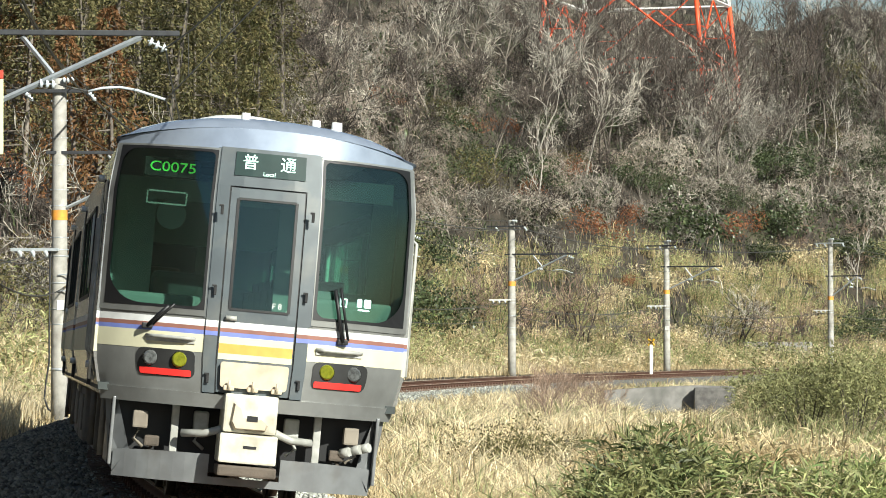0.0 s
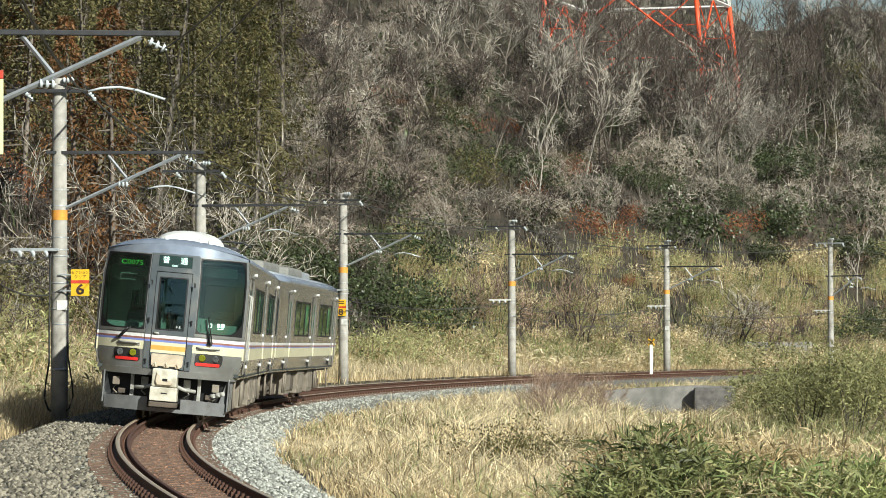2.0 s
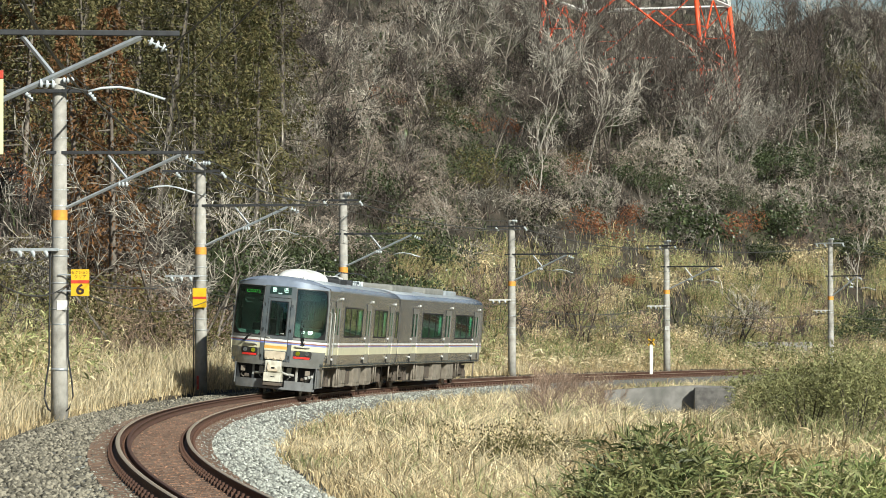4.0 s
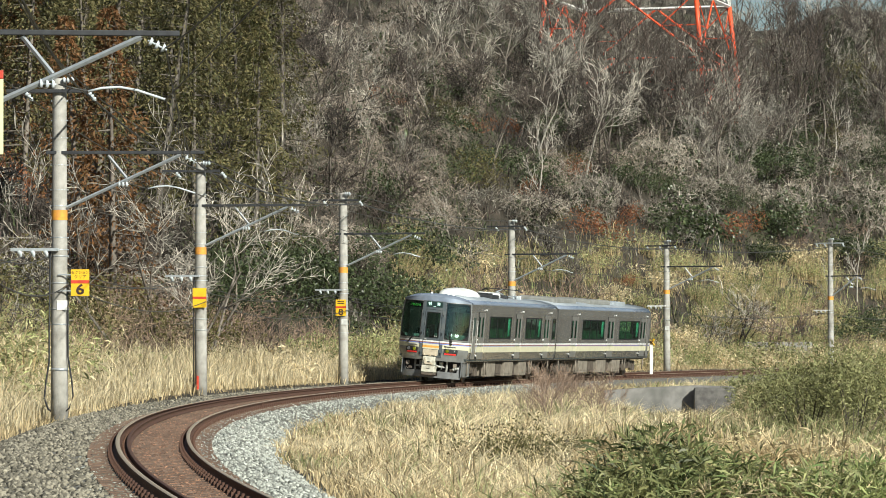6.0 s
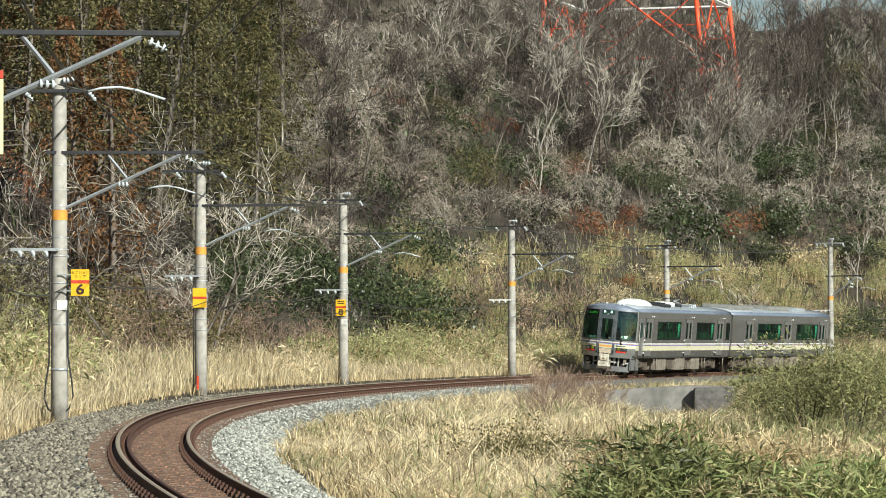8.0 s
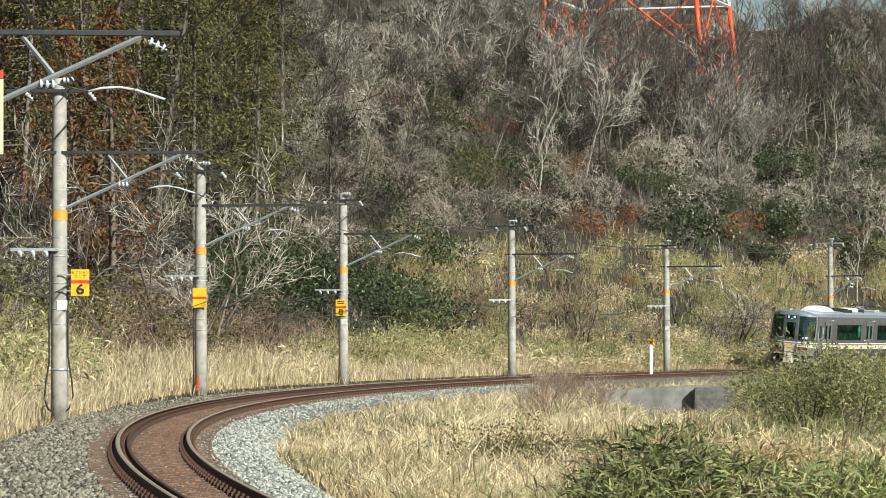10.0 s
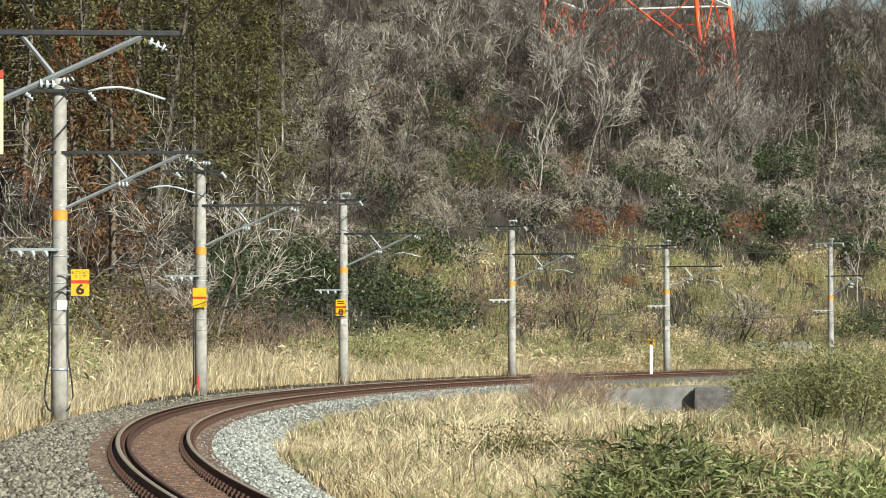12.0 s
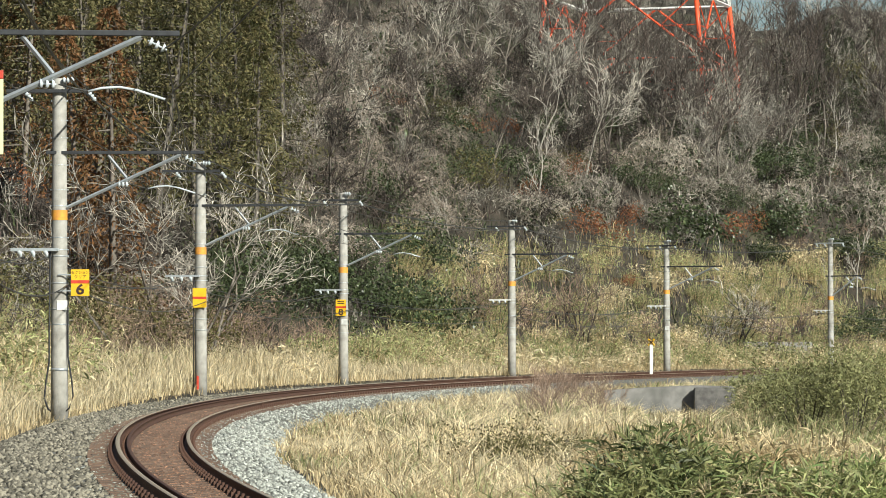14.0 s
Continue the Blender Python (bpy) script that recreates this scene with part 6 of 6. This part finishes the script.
def build_pole(k):
    m, top, zb = pole_frame(k)
    label = ["concrete catenary pole with a long steel bracket", "stained concrete catenary pole with cables and a yellow number sign", "concrete catenary pole with a yellow and red sign",
             "concrete catenary pole with a small yellow number sign", "slim concrete catenary pole with an orange band", "concrete catenary pole with a white tag and orange band", "tall concrete catenary pole with a pale crossarm"][k]
    t = thing("catenary_pole", label, "pole", "poles of the overhead line", m)
    r0, r1 = 0.205, 0.15
    rad = lambda z: r0 + (r1 - r0) * (z - zb) / (top - zb)
    bm = B()
    tube(bm, [(0, 0, zb + (top - zb) * q) for q in (0, 0.25, 0.5, 0.75, 0.985, 1.0)], r0, 20, r1)
    part("shaft", bm, M_CONC, t)
    bm = B()
    tube(bm, [(0, 0, 4.45), (0, 0, 4.68)], rad(4.5) + 0.014, 20, cap=False)
    part("orange_band", bm, M_ORANGE, t)
    for z in (2.05, 2.4, 3.0, 3.62, 3.77, 4.05, 4.78, 5.15, 5.72, 6.02, 6.35, 6.75, 7.2):
        if z < top - 0.1:
            bm = B()
            tube(bm, [(0, 0, z - 0.014), (0, 0, z + 0.014)], rad(z) + 0.009, 16)
            for s in (-1, 1):
                box(bm, s * (rad(z) + 0.02) - 0.02, s * (rad(z) + 0.02) + 0.02, -0.03, 0.03, z - 0.014, z + 0.014, 0.004)
            part("clamp_band", bm, M_GALV, t)
    # bracket over the track: channel arm, diagonal strut, short brace
    L = 3.35 if k < 6 else 2.4
    za = 6.0
    bm = B()
    box(bm, -0.3, L, -0.16, -0.09, za - 0.035, za + 0.042, 0.012)
    arm = part("bracket_arm", bm, M_DARKSTEEL, t, "dark steel bracket arm")
    bm = B()
    a, b = Vector((rad(4.75), -0.05, 4.74)), Vector((L - 0.55, -0.1, za - 0.05))
    for off in (-0.035, 0.035):
        tube(bm, [a + Vector((0, off, 0)), b + Vector((0, off, 0))], 0.038, 4)
    part("strut", bm, M_GALV, t, "galvanised diagonal strut")
    bm = B()
    tube(bm, [(1.12, -0.1, za - 0.05), (1.55, -0.09, 5.42)], 0.035, 4)
    part("brace", bm, M_GALV, t)
    for p, d, st in (((L - 0.45, -0.12, za - 0.1), (0.9, 0, -0.45), 0.1), ((1.35, -0.1, 5.28), (1, 0, -0.05), 0.085)):
        bm = B()
        insulator(bm, p, d, 3, 0.075, st)
        part("insulator", bm, M_PORC, t)
    # curved steady arm holding the contact wire
    bm = B()
    pts = [(2.05, -0.1, 5.17), (2.25, -0.1, 5.22), (2.5, -0.1, 5.235), (2.75, -0.1, 5.19), (3.15, -0.1, 5.06)]
    tube(bm, pts, 0.019, 8)
    part("steady_arm", bm, M_PORC, t, "pale curved steady arm")
    bm = B()
    tube(bm, [(1.63, -0.1, 5.27), (2.05, -0.1, 5.17)], 0.012, 6)
    part("arm_link", bm, M_WIRE, t)
    # crossarm at the top
    zc = top - 0.3
    c0, c1 = (-1.2, 0.65) if k < 6 else (-1.0, 1.0)
    bm = B()
    box(bm, c0, c1, -0.25, -0.17, zc - 0.04, zc + 0.04, 0.006)
    ca = part("crossarm", bm, M_DARKSTEEL if k < 6 else M_GALV, t)
    for x in ((c0 + 0.45, c1 + 0.05) if k < 5 else (c0 + 0.1, -0.35, c1 - 0.1)):
        bm = B()
        insulator(bm, (x, -0.21, zc - 0.05), (0.45, -0.3, -0.5), 3, 0.06, 0.09)
        part("insulator", bm, M_PORC, ca)
    bm = B()
    insulator(bm, (0.1, -0.2, top - 0.05), (1, -0.2, 0.0), 3, 0.08, 0.09)
    part("insulator", bm, M_PORC, t)
    # lower arm for the signal cables
    bm = B()
    box(bm, -1.1, 0.0, -0.26, -0.19, 3.73, 3.80, 0.006)
    la = part("cable_arm", bm, M_GALV if k < 4 else M_WHITE, t)
    for x in (-0.9, -0.6, -0.3):
        part("insulator", tube(B(), [(x, -0.22, 3.73), (x + 0.03, -0.24, 3.66), (x + 0.04, -0.25, 3.6)], 0.055, 8, 0.03), M_PORC, la)
    if k == 1:
        bm = B()
        tube(bm, [(-0.2, -0.12, 3.75), (-0.22, -0.12, 2.0), (-0.22, -0.12, 1.2), (-0.3, -0.14, 0.7), (-0.33, -0.15, 0.35), (-0.24, -0.15, 0.1), (-0.18, -0.1, 0.05)], 0.022, 8)
        part("cable", bm, M_CABLE, t, "black cable looped down the pole")
        bm = B()
        tube(bm, [(0.2, -0.1, 2.9), (0.21, -0.12, 1.3), (0.3, -0.15, 0.75), (0.33, -0.15, 0.4), (0.24, -0.15, 0.12), (0.15, -0.1, 0.05)], 0.018, 8)
        part("cable", bm, M_CABLE, t)
        bm = B()
        tube(bm, [(0, 0, 0.98), (0, 0, 1.04)], rad(1) + 0.012, 16)
        part("clamp_band", bm, M_GALV, t)
    if k == 2:
        bm = B()
        tube(bm, [(-0.2, -0.1, 3.75), (-0.21, -0.12, 2.0), (-0.21, -0.12, 0.1)], 0.02, 6)
        part("cable", bm, M_CABLE, t)
        bm = B()
        box(bm, -0.1, -0.03, -0.24, -0.19, 0.15, 0.6, 0.01)
        part("red_marker_plate", bm, M_SIGNRED, t)
    bm = B()
    box(bm, -0.04, 0.20, -rad(2.5) - 0.012, -rad(2.5) - 0.004, 2.38, 2.6, 0.003)
    if k in (1, 3, 5):
        part("white_tag", bm, M_WHITE, t)
    else:
        bm.free()
    # signs
    if k in (1, 2, 3):
        cx, z0, z1, w = {1: (0.5, 2.7, 3.31, 0.42), 2: (0.0, 2.76, 3.38, 0.44), 3: (-0.05, 2.73, 3.38, 0.42)}[k]
        yy = -rad(3) - 0.06
        bm = B()
        box(bm, cx - w / 2, cx + w / 2, yy - 0.012, yy, z0, z1, 0.004)
        sg = part("sign_plate", bm, M_YELLOW, t, "yellow enamel sign with a red band")
        bm = B()
        zr = z0 + (z1 - z0) * (0.5 if k == 2 else 0.53)
        box(bm, cx - w / 2, cx + w / 2, yy - 0.018, yy - 0.013, zr - 0.035, zr + 0.04)
        part("sign_band", bm, M_SIGNRED, sg)
        at = lambda x, z: Matrix.Translation((x, yy - 0.016, z)) @ Matrix.Rotation(radians(90), 4, "X")
        if k != 2:
            words("6" if k == 1 else "8", 0.32, M_INK, sg, at(cx, z0 + 0.14) @ Matrix.Diagonal((1.2, 1, 1, 1)), "numeral", bold=0.03)
        if k == 1:
            words("セクション", 0.082, M_INK, sg, at(cx, z1 - 0.075))
            words("クリア", 0.095, M_INK, sg, at(cx, z1 - 0.175))
        if k == 3:
            bm = B()
            for q in (0.07, 0.15):
                box(bm, cx - 0.14, cx + 0.14, yy - 0.016, yy - 0.013, z1 - q - 0.02, z1 - q + 0.02)
            part("unreadable_text", bm, M_INK, sg)
        bm = B()
        for z in (z0 + 0.12, z1 - 0.12):
            box(bm, min(0, cx - w / 2), max(0.05, cx), yy, yy + 0.02, z - 0.015, z + 0.015)
        part("sign_bracket", bm, M_GALV, sg)
    if k == 0:
        bm = B()
        box(bm, 0.5, 0.86, -0.3, -0.26, 4.26, 5.33, 0.01)
        sg = part("marker_board", bm, mat("pale_yellow_board", (0.78, 0.8, 0.42), (0.7, 0.72, 0.38), 3, 0.5), t, "pale yellow marker board with a red cap")
        bm = B()
        box(bm, 0.5, 0.86, -0.31, -0.25, 5.33, 5.45, 0.01)
        part("board_cap", bm, M_SIGNRED, sg)
        bm = B()
        box(bm, 0.0, 0.5, -0.26, -0.22, 4.6, 4.66)
        box(bm, 0.0, 0.5, -0.26, -0.22, 5.1, 5.16)
        part("board_bracket", bm, M_GALV, sg)
    return t


def span(name, label, group, pts, r=0.011, sag=0.25, kind=""):
    """Wire hanging from point to point."""
    bm = B()
    out = []
    for a, b in zip(pts, pts[1:]):
        a, b = Vector(a), Vector(b)
        for i in range(13):
            u = i / 12
            p = a.lerp(b, u)
            p.z -= 4 * sag * u * (1 - u)
            if not out or i:
                out.append(p)
    tube(bm, out, r, 5)
    me = bpy.data.meshes.new(name)
    bm.to_mesh(me)
    bm.free()
    me.materials.append(M_WIRE)
    return tagged(new(name, me), label, "wire", group)


def build_wires():
    fr = [pole_frame(k) for k in range(len(ALL_POLES))]
    # the line goes on past both ends of the view
    ends = []
    for s in (-18.0, 226.0):
        x, y, th = at_track(s, 3.05)
        ends.append((Matrix.Translation((x, y, 0)) @ Matrix.Rotation(th - math.pi / 2, 4, "Z"), 7.6, -0.5))
    fr = [ends[0]] + fr + [ends[1]]
    P = lambda f, x, y, z: f[0] @ Vector((x, y, z))
    span("feeder_wire", "thin dark feeder wire along the pole tops", "wires of the overhead line", [P(f, -0.6, -0.35, f[1] - 0.5) for f in fr], 0.012, 0.3)
    span("feeder_wire", "thin dark feeder wire along the pole tops", "wires of the overhead line", [P(f, 0.75, -0.35, f[1] - 0.45) for f in fr], 0.026, 0.35)
    span("feeder_wire", "thin dark feeder wire along the pole tops", "wires of the overhead line", [P(f, 0.45, -0.25, f[1] - 0.05) for f in fr], 0.014, 0.3)
    mes = [P(f, 3.15, -0.1, 5.80) for f in fr]
    con = [P(f, 3.15, -0.1, 5.06) for f in fr]
    span("messenger_wire", "sagging messenger wire over the track", "wires of the overhead line", mes, 0.012, 0.35)
    span("contact_wire", "dark contact wire over the track", "wires of the overhead line", con, 0.009, 0.02)
    for a, b, c, d in zip(mes, mes[1:], con, con[1:]):
        for u in (0.15, 0.32, 0.5, 0.68, 0.85):
            p, q = a.lerp(b, u), c.lerp(d, u)
            p.z -= 4 * 0.35 * u * (1 - u)
            bm = B()
            tube(bm, [p, q], 0.005, 4)
            me = bpy.data.meshes.new("dropper_wire")
            bm.to_mesh(me)
            bm.free()
            me.materials.append(M_WIRE)
            tagged(new("dropper_wire", me), "thin vertical dropper wire between two overhead wires", "wire", "dropper wires")
    for x, z in ((-0.86, 3.6), (-0.26, 3.6), (0.2, 2.95)):
        span("signal_cable", "black signal cable strung between the poles", "signal cables", [P(f, x, -0.25, z) for f in fr[1:]], 0.014, 0.45)


def build_tower():
    """Red and white lattice pylon on the ridge, cut off by the top of the view."""
    cx, cy = 0.0564 * 300, 300.0
    zb = float(ground_z(np.array([cx]), np.array([cy]))[0]) - 2.0
    t = thing("lattice_pylon", "red-orange and white steel lattice transmission pylon on the ridge", "pylon", at=Matrix.Translation((cx, cy, 0)))
    zw = 31.1
    r = lambda z: 9.25 - 0.127 * (z - zw)
    ang = [radians(28 + 90 * k) for k in range(4)]
    C = lambda k, z: Vector((r(z) * math.cos(ang[k % 4]), r(z) * math.sin(ang[k % 4]), z))
    levels = [zb, zb + 5.4, zw, zw + 7.5, zw + 14.5, zw + 21, zw + 27, zw + 32.5]
    for j, (a, b) in enumerate(zip(levels, levels[1:])):
        m = M_TOWER if j < 2 or j > 4 else M_WHITE
        for k in range(4):
            bm = B()
            tube(bm, [C(k, a), C(k, b)], 0.235 - 0.015 * j, 6)
            part("leg", bm, m, t)
            mid = (C(k, b) + C(k + 1, b)) / 2
            for q in (k, k + 1):
                bm = B()
                tube(bm, [C(q, a), mid], 0.085, 4)
                tube(bm, [C(q, (a + b) / 2), (C(q, a) + mid) / 2], 0.05, 4)
                tube(bm, [C(q, b), (C(q, a) + mid) / 2], 0.045, 4)
                part("diagonal_brace", bm, m, t)
            bm = B()
            tube(bm, [C(k, b), C(k + 1, b)], 0.16 if j == 1 else 0.07, 4)
            part("horizontal_brace", bm, M_WHITE if j == 1 else m, t)
    for z in (zw + 22, zw + 30):
        for s in (-1, 1):
            bm = B()
            tube(bm, [(0, 0, z + 1), (s * 10, 0, z)], 0.12, 4)
            tube(bm, [(0, 0, z - 0.6), (s * 10, 0, z)], 0.1, 4)
            part("arm", bm, M_WHITE, t)


def build_lineside():
    # white stake with a yellow and black board
    y = 187.0
    x = (1152 - 784) / 6169 * y
    g = float(ground_z(np.array([x]), np.array([y]))[0])
    t = thing("marker_stake", "white lineside stake topped by a yellow and black cross board", "marker post", at=Matrix.Translation((x, y, g)))
    bm = B()
    box(bm, -0.085, 0.085, -0.085, 0.085, -0.2, 1.62 - g, 0.01)
    part("stake", bm, M_WHITE, t)
    bm = B()
    for s in (-1, 1):
        tube(bm, [(-0.17, -0.1, 1.68 - g - s * 0.17), (0.17, -0.1, 1.68 - g + s * 0.17)], 0.05, 4)
    bd = part("board", bm, M_YELLOW, t)
    bm = B()
    for s in (-1, 1):
        tube(bm, [(-0.1, -0.16, 1.68 - g - s * 0.1), (0.1, -0.16, 1.68 - g + s * 0.1)], 0.03, 4)
    part("cross", bm, M_INK, bd)
    # small grey post
    x, y, _ = at_track(149.0, 2.0)
    t = thing("short_post", "short grey lineside post", "marker post", at=Matrix.Translation((0.0352 * 186, 186, -0.35)))
    bm = B()
    box(bm, -0.08, 0.08, -0.08, 0.08, -0.2, 0.75, 0.02)
    part("post", bm, M_WALLCONC, t)
    # concrete culvert wall in the field
    t = thing("culvert_wall", "stained grey concrete culvert wall below the track", "retaining wall", at=Matrix.Translation((0.0645 * 142, 142, 0.17)))
    bm = B()
    v = [(-2.6, -1.4), (2.7, -1.4), (2.7, -0.33), (1.2, -0.28), (-0.9, -0.36), (-2.6, -0.48)]
    f1 = [bm.verts.new((a, 0.0, b)) for a, b in v]
    f2 = [bm.verts.new((a, 0.6, b)) for a, b in v]
    bm.faces.new(f1)
    bm.faces.new(f2[::-1])
    for k in range(6):
        bm.faces.new((f1[k], f1[(k + 1) % 6], f2[(k + 1) % 6], f2[k]))
    bmesh.ops.bevel(bm, geom=bm.edges[:], offset=0.03, segments=2, affect="EDGES")
    part("wall_face", bm, M_WALLCONC, t)
    # dark block standing in for a blotch of shadow and vine on the wall
    bm = B()
    box(bm, 1.0, 2.6, -0.7, -0.1, -1.6, -0.36, 0.12)
    part("broken_block", bm, mat("shadow_and_vine_dark", (0.16, 0.15, 0.14), (0.09, 0.085, 0.08), 4, 0.9, bump=0.6, bump_scale=8), t)
    # far retaining wall beside the farthest pole
    x0, y0, th = at_track(196.0, 8.6)
    t = thing("low_retaining_wall", "low pale concrete retaining wall at the slope foot", "retaining wall", at=Matrix.Translation((x0, y0, -0.4)) @ Matrix.Rotation(th, 4, "Z"))
    bm = B()
    box(bm, -3, 9, -0.15, 0.15, -0.6, 2.1, 0.03)
    part("wall_face", bm, M_WALLCONC, t)


build_ground()
build_train()
for _k in range(len(ALL_POLES)):
    build_pole(_k)
build_wires()
build_tower()
build_lineside()
build_plants()
build_plants_near()
build_undergrowth()
build_grass()
build_track()
motions()
